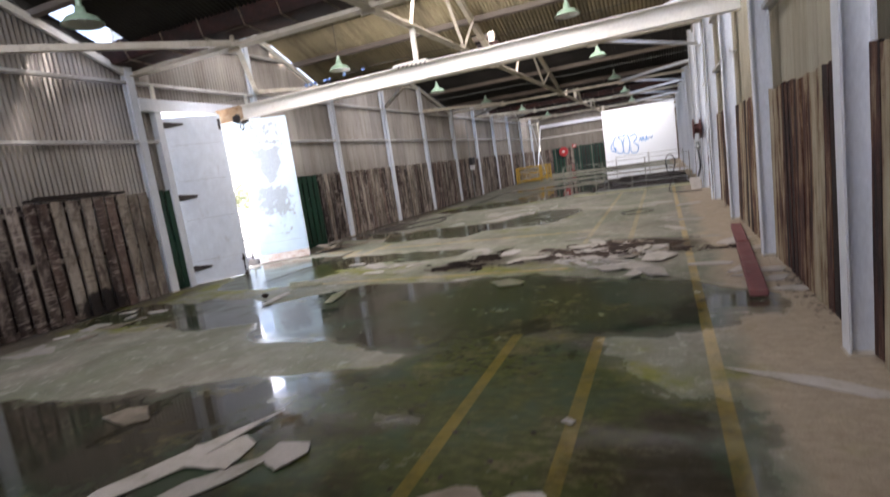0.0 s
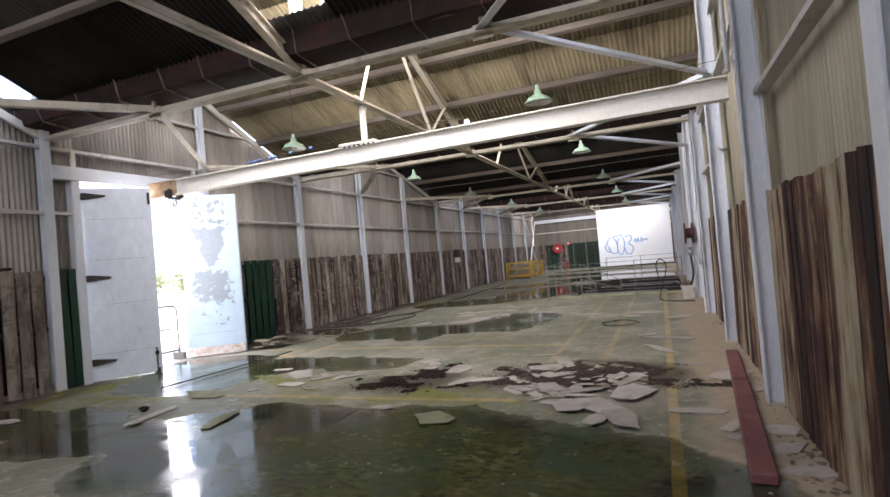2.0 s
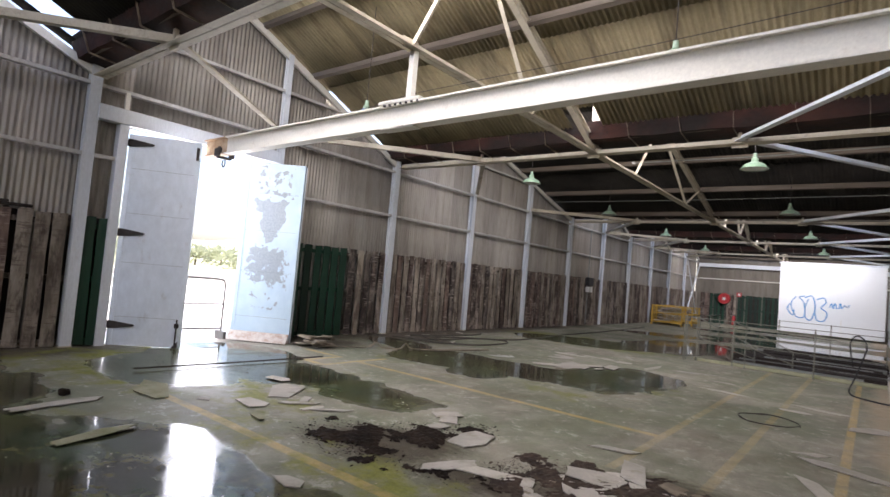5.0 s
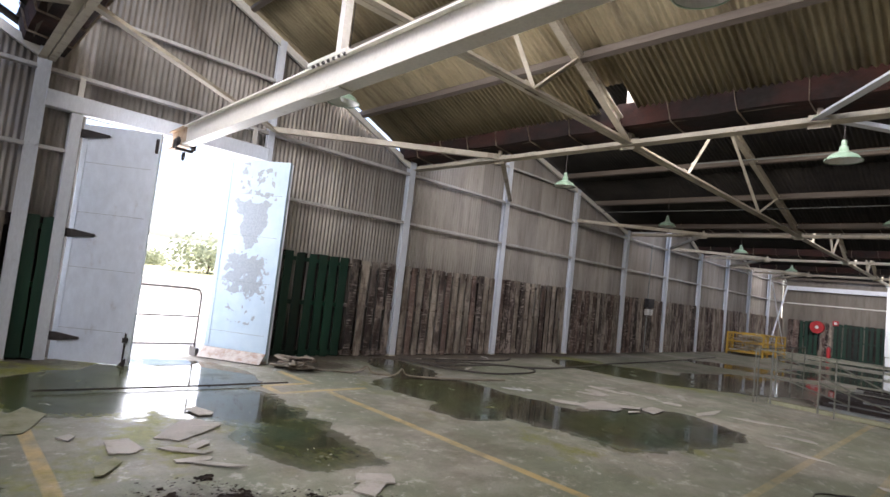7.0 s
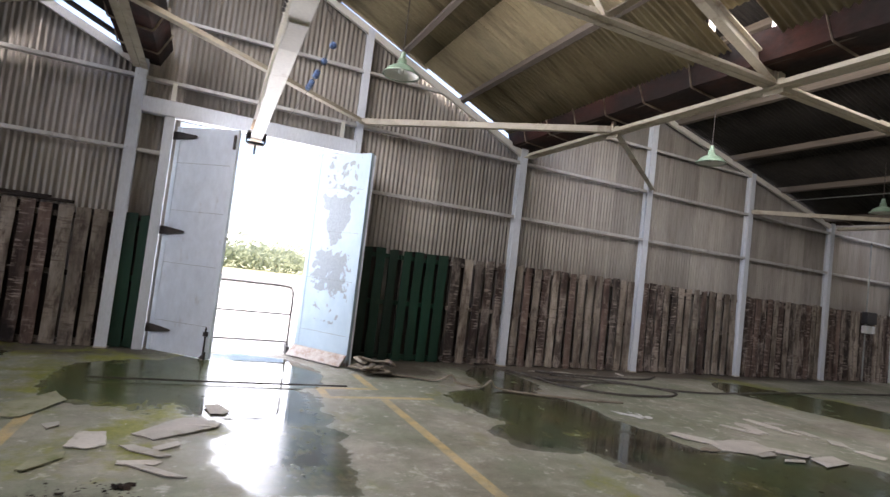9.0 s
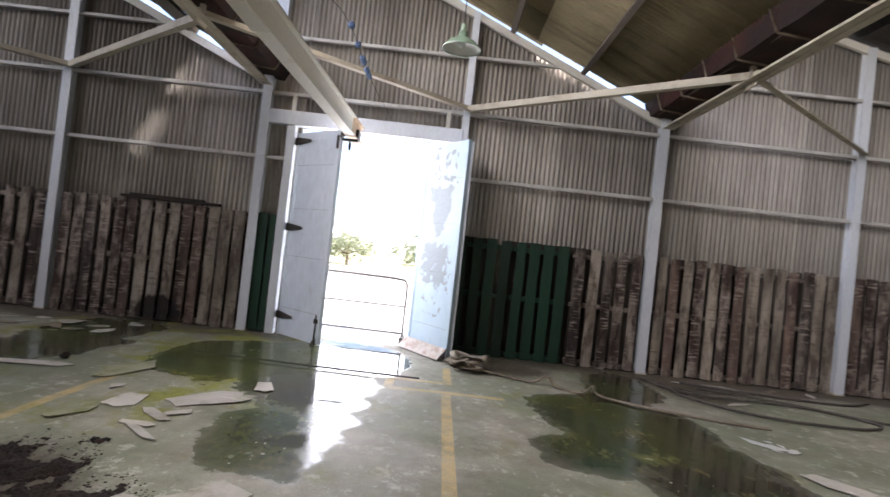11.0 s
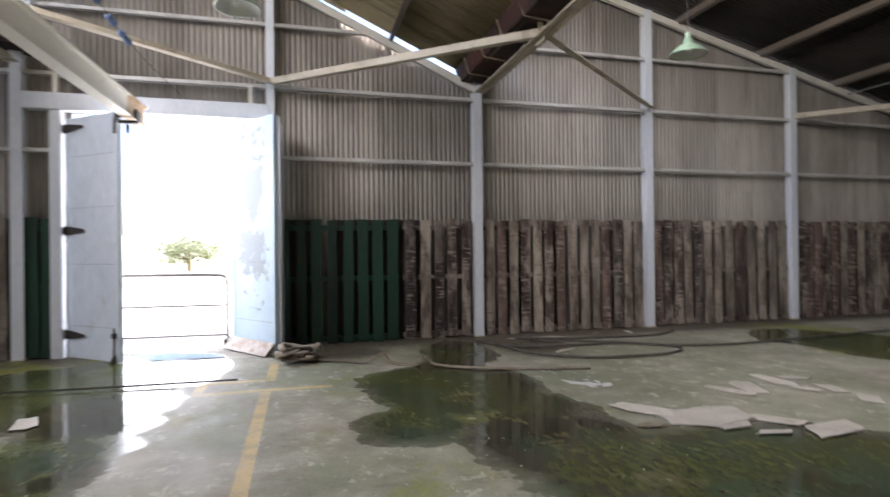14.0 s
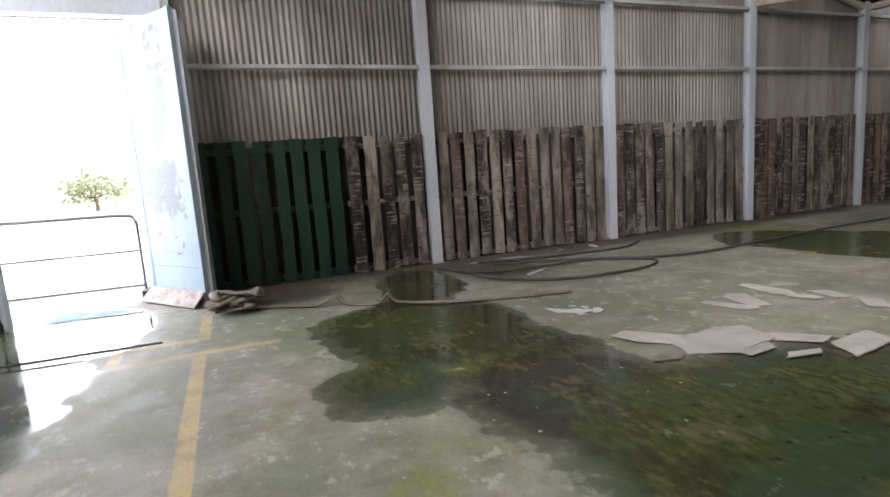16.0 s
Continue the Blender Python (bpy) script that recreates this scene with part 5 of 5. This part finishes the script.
# ---- broken ceiling boards and litter ----
def shard_mesh(seed, material, long=1.0):
    r = random.Random(seed)
    n = r.choice((4, 4, 5, 5, 6))
    bm = bmesh.new()
    ring = []
    for k in range(n):
        a = 2 * math.pi * (k + r.uniform(-0.32, 0.32)) / n
        q = r.uniform(0.7, 1.15)
        ring.append((0.5 * q * math.cos(a) * long, 0.5 * q * math.sin(a)))
    # chipped edges
    out = []
    for (ax, ay), (bx, by) in zip(ring, ring[1:] + ring[:1]):
        out.append((ax, ay))
        for t in (0.2, 0.4, 0.6, 0.8):
            out.append((ax + (bx - ax) * t + r.uniform(-0.02, 0.02), ay + (by - ay) * t + r.uniform(-0.02, 0.02)))
    lo = [bm.verts.new((x, y, 0)) for x, y in out]
    hi = [bm.verts.new((x, y, 0.007)) for x, y in out]
    bm.faces.new(hi)
    bm.faces.new(lo[::-1])
    for k in range(len(out)):
        bm.faces.new((lo[k], lo[(k + 1) % len(out)], hi[(k + 1) % len(out)], hi[k]))
    me = bpy.data.meshes.new("shard")
    bm.normal_update()
    bm.to_mesh(me)
    bm.free()
    me.materials.append(material)
    return me


SHARDS = [shard_mesh(k, SHARD, 1.0 + 0.5 * (k % 3)) for k in range(12)]
SLIVERS = [shard_mesh(40 + k, SHARD, 3.2 + 0.8 * k) for k in range(4)]
SHARDS_DIRTY = [shard_mesh(80 + k, CANVAS, 1.2) for k in range(4)]
MOSSY = [shard_mesh(60 + k, SHARD_GREEN, 1.3) for k in range(4)]


def shard(x, y, size, turn, kind=SHARDS, z=0.006, tilt=2.0, r=random.Random(77)):
    ob = new("broken_board", r.choice(kind))
    ob.matrix_basis = pose(x, y, z + size * 0.2 * math.sin(radians(abs(tilt))), r.uniform(-tilt, tilt), r.uniform(-tilt, tilt), turn) @ Matrix.Diagonal((size * 0.95, size * 0.95, 1.0, 1))
    label = "mossy yellow-green broken ceiling board lying flat" if kind is MOSSY else "broken pale grey ceiling board lying on the floor"
    return tagged(ob, label, "board", "broken boards")


r = random.Random(21)
# the rubble heap
for k in range(110):
    a, q = r.uniform(0, 6.28), math.sqrt(r.random())
    shard(-0.5 + 0.85 * q * math.cos(a), 7.5 + 0.95 * q * math.sin(a), r.choice((0.06, 0.08, 0.1, 0.12, 0.14, 0.18, 0.24)), r.uniform(0, 360), SHARDS if r.random() < 0.75 else SHARDS_DIRTY, 0.01 + 0.04 * r.random() * (1 - q), 9)


def plate(x, y, long, wide, turn, kind=0, lift=0.0, r=random.Random(91)):
    """A large broken sheet of a given length, width and turn; kind 0 pale, 1 mossy, 2 dirty."""
    meshes = (SHARDS[::3], MOSSY, SHARDS_DIRTY)[kind]
    me = r.choice(meshes)
    ob = new("broken_board", me)
    span_x, span_y = (max(v.co[i] for v in me.vertices) - min(v.co[i] for v in me.vertices) for i in (0, 1))
    ob.matrix_basis = pose(x, y, 0.012 + lift, r.uniform(-1.5, 1.5), r.uniform(-1.5, 1.5), turn) @ Matrix.Diagonal((long * 1.06 / span_x, wide * 1.12 / span_y, 1.0, 1))
    label = ("broken pale grey ceiling board lying on the floor", "mossy yellow-green broken ceiling board lying flat", "sodden brown broken ceiling board lying flat")[kind]
    return tagged(ob, label, "board", "broken boards")


# on the heap and beside it
for x, y, long, wide, turn in ((-0.98, 8.06, 0.43, 0.3, 22), (-0.83, 8.44, 0.6, 0.23, 122), (-0.81, 7.7, 0.36, 0.28, 48), (-0.77, 7.1, 0.46, 0.3, 138), (-0.42, 6.95, 0.48, 0.11, 34), (0.02, 7.37, 0.45, 0.13, 64),
                               (0.09, 6.94, 0.56, 0.36, 80), (-0.45, 6.43, 0.38, 0.31, 120), (-0.02, 6.24, 0.96, 0.24, 114), (-0.18, 6.45, 0.46, 0.29, 130), (-0.17, 6.03, 0.3, 0.16, 82)):
    plate(x, y, long, wide, turn, 0, 0.02)
for x, y, long, wide, turn in ((0.32, 9.37, 0.81, 0.17, 120), (0.47, 10.23, 0.72, 0.2, 162), (-1.16, 8.98, 0.45, 0.14, 26), (0.63, 6.42, 0.46, 0.15, 2), (1.03, 7.78, 0.6, 0.28, 66),
                               (0.9, 6.05, 0.33, 0.12, 56), (-2.69, 8.44, 0.32, 0.24, 152), (-2.16, 8.08, 0.5, 0.3, 106), (-1.88, 7.4, 0.49, 0.16, 70), (-1.57, 7.52, 0.52, 0.18, 28)):
    plate(x, y, long, wide, turn)
# before the doorway
for x, y, long, wide, turn in ((-4.49, 7.76, 0.62, 0.32, 138), (-4.58, 7.97, 0.28, 0.18, 96), (-4.24, 7.19, 0.36, 0.22, 0), (-3.97, 7.57, 0.4, 0.10, 52), (-3.73, 7.55, 0.26, 0.08, 86), (-3.57, 7.68, 0.46, 0.08, 54),
                               (-2.81, 8.58, 0.34, 0.27, 88), (-2.6, 8.15, 0.22, 0.14, 84), (-4.05, 7.71, 0.26, 0.12, 142), (-5.02, 5.73, 0.76, 0.14, 102), (-5.06, 8.06, 0.3, 0.16, 16), (-4.02, 5.84, 0.35, 0.13, 104)):
    plate(x, y, long, wide, turn)
for x, y, long, wide, turn in ((-1.65, 5.97, 0.46, 0.39, 166), (-5.18, 6.62, 0.74, 0.34, 172), (-3.96, 5.63, 0.61, 0.15, 102), (-3.82, 7.0, 0.37, 0.13, 156)):
    plate(x, y, long, wide, turn, 1)
# beside the large puddle
for x, y, long, wide, turn in ((-3.98, 12.99, 0.56, 0.22, 50), (-3.69, 13.32, 0.74, 0.42, 98), (-3.44, 13.39, 0.32, 0.15, 106), (-3.44, 13.79, 0.5, 0.2, 60), (-3.17, 14.05, 0.6, 0.28, 114), (-4.46, 14.82, 0.51, 0.19, 2),
                               (-4.26, 14.11, 0.46, 0.14, 24), (-4.29, 14.36, 0.43, 0.22, 166), (-4.11, 14.83, 0.27, 0.12, 34), (-4.03, 15.07, 0.33, 0.21, 12), (-3.68, 15.06, 0.32, 0.23, 160), (-3.22, 13.56, 0.31, 0.1, 88)):
    plate(x, y, long, wide, turn)
plate(-3.61, 12.78, 0.24, 0.11, 82, 2)
for x, y, s, t, kind in ((0.2, 10.6, 0.2, 30, SHARDS), (0.7, 12.6, 0.4, 40, SHARDS), (-0.2, 13.0, 0.16, 10, SLIVERS), (0.1, 13.5, 0.18, 170, SLIVERS), (-1.2, 13.6, 0.18, 5, SLIVERS),
                         (-4.5, 15.1, 0.14, 70, SLIVERS), (-3.5, 15.9, 0.18, 120, SLIVERS), (-3.3, 15.0, 0.3, 0, SHARDS), (-2.7, 14.9, 0.22, 90, SLIVERS), (-2.1, 15.2, 0.2, 15, SLIVERS), (-1.4, 14.6, 0.3, 0, SHARDS),
                         (-4.6, 6.9, 0.14, 0, SHARDS), (-2.35, 6.3, 0.16, 0, SHARDS),
                         (-2.6, 1.75, 0.3, 70, SLIVERS), (-2.35, 1.95, 0.5, 30, SHARDS), (-2.2, 1.6, 0.26, 60, SLIVERS), (-1.9, 2.0, 0.35, 0, SHARDS), (-0.75, 1.75, 0.3, 0, SHARDS_DIRTY), (-0.45, 1.72, 0.4, 50, SHARDS), (-0.35, 2.55, 0.1, 0, SHARDS), (-3.6, 2.3, 0.4, 0, SHARDS_DIRTY), (-1.3, 1.5, 0.4, 0, SHARDS_DIRTY),
                         (1.0, 3.1, 0.2, 160, SLIVERS), (1.2, 6.0, 0.3, 0, SHARDS), (1.22, 5.2, 0.2, 0, SHARDS), (1.15, 5.6, 0.24, 40, SHARDS), (0.86, 5.8, 0.12, 40, SHARDS), (0.8, 8.3, 0.2, 0, SHARDS), (1.18, 7.2, 0.3, 10, SHARDS),
                         (-7.3, 4.6, 0.4, 0, SHARDS), (-7.0, 3.6, 0.45, 20, SHARDS), (-7.2, 2.6, 0.4, 0, SHARDS), (-7.6, 13.8, 0.24, 80, SLIVERS), (-7.3, 14.9, 0.2, 95, SLIVERS)):
    shard(x, y, s, t, kind)


CRUMB = surface("brown_board_crumbs", (0.022, 0.014, 0.010), (0.085, 0.058, 0.042), (0.22, 0.18, 0.14), (0.60, 0.72), 9, 60, rough=(0.8, 0.95), bump=0.4, dirt_big=12)


for k in range(22):
    shard(r.uniform(-7.85, -6.7), r.uniform(1.8, 5.4), r.choice((0.12, 0.18, 0.25, 0.35)), r.uniform(0, 360), SHARDS if k % 3 else SHARDS_DIRTY)
for k in range(12):
    shard(r.uniform(-7.8, -6.5), r.uniform(12.8, 15.4), r.choice((0.08, 0.12, 0.2)), r.uniform(0, 360), SLIVERS if k % 4 == 0 else SHARDS_DIRTY)


def litter(name, label, rows, seed, material, size):
    """Loose clods over a few patches: centre, radii, how many."""
    r = random.Random(seed)
    verts, faces = [], []
    for cx, cy, rx, ry, n in rows:
        for _ in range(n):
            a, q = r.uniform(0, 6.283), r.random() ** 0.6
            x, y, s = cx + rx * q * math.cos(a), cy + ry * q * math.sin(a), size * r.uniform(0.3, 1.0) * (1.2 - 0.6 * q)
            base = len(verts)
            t = r.uniform(0, 6.283)
            for k in range(5):
                b = t + 1.2566 * k
                e = s * r.uniform(0.6, 1.3)
                verts.append((x + e * math.cos(b), y + e * math.sin(b), 0.001))
            verts.append((x + s * r.uniform(-0.3, 0.3), y + s * r.uniform(-0.3, 0.3), s * r.uniform(0.2, 0.45)))
            faces += [(base + k, base + (k + 1) % 5, base + 5) for k in range(5)]
    me = bpy.data.meshes.new(name)
    me.from_pydata(verts, [], faces)
    me.materials.append(material)
    return tagged(new(name, me), label, "litter", kind="stuff")


litter("black_litter", "wet black rotted litter heaped on the floor", [(-2.75, 7.3, 0.75, 0.45, 700), (-2.45, 7.9, 0.5, 0.42, 400), (-2.3, 8.35, 0.3, 0.3, 200), (-2.0, 7.15, 0.8, 0.25, 500), (-1.5, 7.5, 0.4, 0.3, 300)], 1, SOIL, 0.02)
litter("black_litter", "dark crumbs among the broken boards", [(-0.45, 7.85, 1.25, 0.85, 7500), (0.3, 7.5, 0.6, 0.35, 900), (0.6, 7.9, 0.5, 0.3, 400), (-1.2, 7.6, 0.5, 0.35, 400)], 2, CRUMB, 0.024)
def mound(name, label, x0, x1, y0, y1, rows, material, step=0.022, high=0.05, cut=0.0, seed=0.0):
    """A low ragged heap: a small field of heights, kept only where it stands above the floor."""
    xs, ys = np.arange(x0, x1, step), np.arange(y0, y1, step)
    mx, my = np.meshgrid(xs, ys, indexing="ij")
    f = blob(mx, my, rows)
    f += np.array([0.30 * noise.fractal((x * 4, y * 4, seed), 0.8, 2.1, 5) for x, y in zip(mx.ravel(), my.ravel())]).reshape(mx.shape) - cut
    z = 0.006 + high * np.clip(f, -0.05, 0.6) * 2 + 0.008 * np.sin(mx * 91.0 + 7 * my) * np.cos(my * 83.0)
    ids = np.arange(mx.size).reshape(mx.shape)
    q = np.stack([ids[:-1, :-1], ids[1:, :-1], ids[1:, 1:], ids[:-1, 1:]], -1).reshape(-1, 4)
    q = q[(f.ravel()[q] > 0).sum(1) >= 3]
    used = np.unique(q)
    back = np.zeros(mx.size, int)
    back[used] = np.arange(len(used))
    me = bpy.data.meshes.new(name)
    me.from_pydata(np.stack([mx.ravel(), my.ravel(), z.ravel()], 1)[used].tolist(), [], back[q].tolist())
    me.materials.append(material)
    return tagged(new(name, me), label, "litter", kind="stuff")


mound("black_mulch", "wet black rotted mulch spread in ragged patches on the floor", -3.7, -1.2, 6.7, 8.9, [(-2.8, 7.3, 0.6, 0.36, 0), (-2.45, 7.85, 0.36, 0.4, 0), (-2.3, 8.35, 0.2, 0.24, 0), (-2.0, 7.15, 0.65, 0.16, 8)], SOIL, cut=0.10)
mound("brown_crumbs", "brown crumbled board and dirt under the broken boards", -1.9, 1.2, 6.9, 8.8, [(-0.5, 7.85, 1.2, 0.75, 0), (0.35, 7.5, 0.6, 0.3, 0), (-1.35, 7.5, 0.5, 0.25, 0), (0.9, 7.4, 0.35, 0.22, 0)], CRUMB, high=0.03, cut=0.12, seed=3.0)
litter("wall_litter", "dry litter and grit along the foot of the wall", [(-7.9, 4.6, 0.3, 2.2, 300), (-7.9, 12.0, 0.3, 2.0, 200), (-7.6, 14.0, 0.6, 1.5, 700), (-7.5, 10.6, 0.4, 0.7, 250), (-7.9, 20, 0.25, 4.0, 200), (1.3, 5.5, 0.18, 2.4, 260), (1.3, 11, 0.18, 3.0, 150)], 3, surface("dry_litter", (0.10, 0.08, 0.06), (0.26, 0.22, 0.17), big=9, rough=(0.85, 0.95)), 0.03)
litter("floor_grit", "scattered pale crumbs of board over the floor", [(-2.5, 8.5, 3.5, 4.5, 260), (-0.2, 8.0, 1.4, 1.6, 200), (0.9, 6.0, 0.5, 3.5, 80)], 4, SHARD, 0.014)
litter("puddle_flakes", "dark sodden flakes lying in the puddles", [(-2.8, 12.6, 1.2, 1.5, 60), (-5.0, 11.6, 1.2, 0.8, 40), (-1.4, 5.0, 2.0, 1.2, 90), (-6.2, 8.0, 1.2, 0.9, 40), (-0.9, 2.4, 1.0, 1.4, 50), (-7.0, 13.3, 0.7, 0.5, 90)], 6, SOIL, 0.022)
splash = thing("white_scraps", "white flakes of plaster lying on the floor", "scrap", at=(-4.9, 13.0, 0.006))
for k, (x, y, size, turn) in enumerate(((-0.1, -0.12, 0.16, 20), (0.02, 0.0, 0.2, 60), (0.1, 0.14, 0.13, 130), (-0.03, 0.12, 0.08, 0), (0.12, -0.04, 0.06, 40), (-0.14, 0.05, 0.05, 80))):
    o = new("flake", shard_mesh(200 + k, PLASTIC, 1.8))
    o.parent = splash
    o.matrix_basis = pose(x, y, 0.0006 * k, 0, 0, turn) @ Matrix.Diagonal((size, size, 0.5, 1))
stone = thing("dark_stone", "dark lump of rubble on the wet floor", "stone", at=(-5.35, 5.9, 0.0))
bm = bmesh.new()
bmesh.ops.create_icosphere(bm, subdivisions=2, radius=0.06)
for v in bm.verts:
    v.co *= 0.8 + 0.4 * noise.noise(v.co * 20)
    v.co.z = v.co.z * 0.7 + 0.035
part("lump", bm, SOIL, stone)

# ---- outside the doorway ----
gate = thing("farm_gate", "grey tubular steel gate with rounded corners standing outside the door", "gate", at=(-8.42, 9.16, 0.0), turn=-93)
GL = 2.6
part("hoop", tubed(spline([(0, 0, 0.12), (0, 0, 0.5), (0, 0, 0.88), (0.02, 0, 0.98), (0.10, 0, 1.03), (0.6, 0, 1.045), (GL - 0.2, 0, 1.05), (GL, 0, 1.0), (GL, 0, 0.12)], 6), 0.017, 8), GATE_STEEL, gate)
for z in (0.17, 0.60):
    part("rail", tubed([(0, 0, z), (GL, 0, z)], 0.013, 8), GATE_STEEL, gate)
for x in (0.0, GL):
    part("foot", boxed(x - 0.025, x + 0.025, -0.16, 0.16, -0.02, 0.12), GATE_STEEL, gate)


def tree(x, y, height, spread, seed, label):
    r = random.Random(seed)
    t = thing("tree", label, "tree", "trees beyond the yard", at=(x, y, -0.06))
    bm = bmesh.new()
    tube(bm, [(0, 0, 0), (0.05, 0.02, height * 0.3), (0.0, 0.1, height * 0.6)], 0.05 * height, 7)
    limbs = []
    for k in range(6):
        a = 6.283 * k / 6 + r.uniform(-0.3, 0.3)
        e = Vector((math.cos(a) * spread * 0.33, math.sin(a) * spread * 0.33, height * r.uniform(0.4, 0.85)))
        limbs.append(e)
        tube(bm, [(0, 0, height * 0.35), e * 0.6 + Vector((0, 0, height * 0.12)), e], 0.02 * height, 5)
    part("trunk", bm, BARK, t)
    verts, faces = [], []
    for _ in range(1500):
        c = r.choice(limbs)
        p = Vector((r.gauss(0, 1), r.gauss(0, 1), r.gauss(0, 0.55))) * spread * 0.17 + c
        s = spread * r.uniform(0.02, 0.05)
        n = Vector((r.gauss(0, 1), r.gauss(0, 1), r.gauss(0, 1) + 0.6)).normalized()
        u = n.orthogonal().normalized() * s
        v = n.cross(u)
        b = len(verts)
        verts += [p - u, p - v * 0.5, p + u, p + v * 0.5]
        faces.append((b, b + 1, b + 2, b + 3))
    me = bpy.data.meshes.new("crown")
    me.from_pydata(verts, [], faces)
    me.materials.append(LEAF)
    ob = new("crown", me)
    ob.parent = t


tree(-44, 2.0, 2.6, 4.2, 1, "low spreading green tree beyond the yard")
r = random.Random(31)
for k in range(0, 22, 2):
    d = r.uniform(60, 100)
    a = radians(96 + 3.4 * k)
    tree(-math.sin(a) * d, 9 - math.cos(a) * d + 0.0, r.uniform(1.6, 3.0), r.uniform(5, 9), 50 + k, "scrubby green tree on the far slope")
for k in range(0, 26, 2):
    d = r.uniform(55, 95)
    a = radians(20 + 2.9 * k)
    tree(-math.sin(a) * d, 9 + math.cos(a) * d, r.uniform(1.6, 3.2), r.uniform(5, 9), 150 + k, "scrubby green tree on the far slope")
# pale dry hillside closing the view beyond the trees, haze put into its colour
hill_a, hill_d = np.linspace(radians(-15), radians(195), 90), np.linspace(120, 380, 14)
hill_v = []
for a in hill_a:
    for d in hill_d:
        x, y = -math.sin(a) * d, 9 + math.cos(a) * d
        up = min(1.0, (d - 120) / 200)
        hill_v.append((x, y, -0.3 + 13 * up * (0.8 + 0.5 * noise.fractal((x * 0.012, y * 0.012, 0.7), 1.0, 2.0, 4))))
hill_n = len(hill_d)
hill_f = [(i * hill_n + j, i * hill_n + j + 1, (i + 1) * hill_n + j + 1, (i + 1) * hill_n + j) for i in range(len(hill_a) - 1) for j in range(hill_n - 1)]
hill_me = bpy.data.meshes.new("hillside")
hill_me.from_pydata(hill_v, [], hill_f)
hill_me.materials.append(surface("hazy_dry_hillside", (0.42, 0.43, 0.34), (0.56, 0.55, 0.46), (0.30, 0.33, 0.22), (0.5, 0.7), 0.03, 0.4, rough=(0.9, 1.0), bump=0.0, dirt_big=0.08))
hill_me.polygons.foreach_set("use_smooth", [True] * len(hill_me.polygons))
tagged(new("backdrop", hill_me), "pale dry hillside beyond the yard", "hillside", kind="structure")
wall = thing("yard_wall", "low pale masonry wall across the yard", "wall")
part("coping", boxed(-24.25, -23.75, 2, 34, 0.5, 0.58, 0.02), CONCRETE_OUT, wall)
part("wall", boxed(-24.2, -23.8, 2, 34, -0.06, 0.5), CONCRETE_OUT, wall)
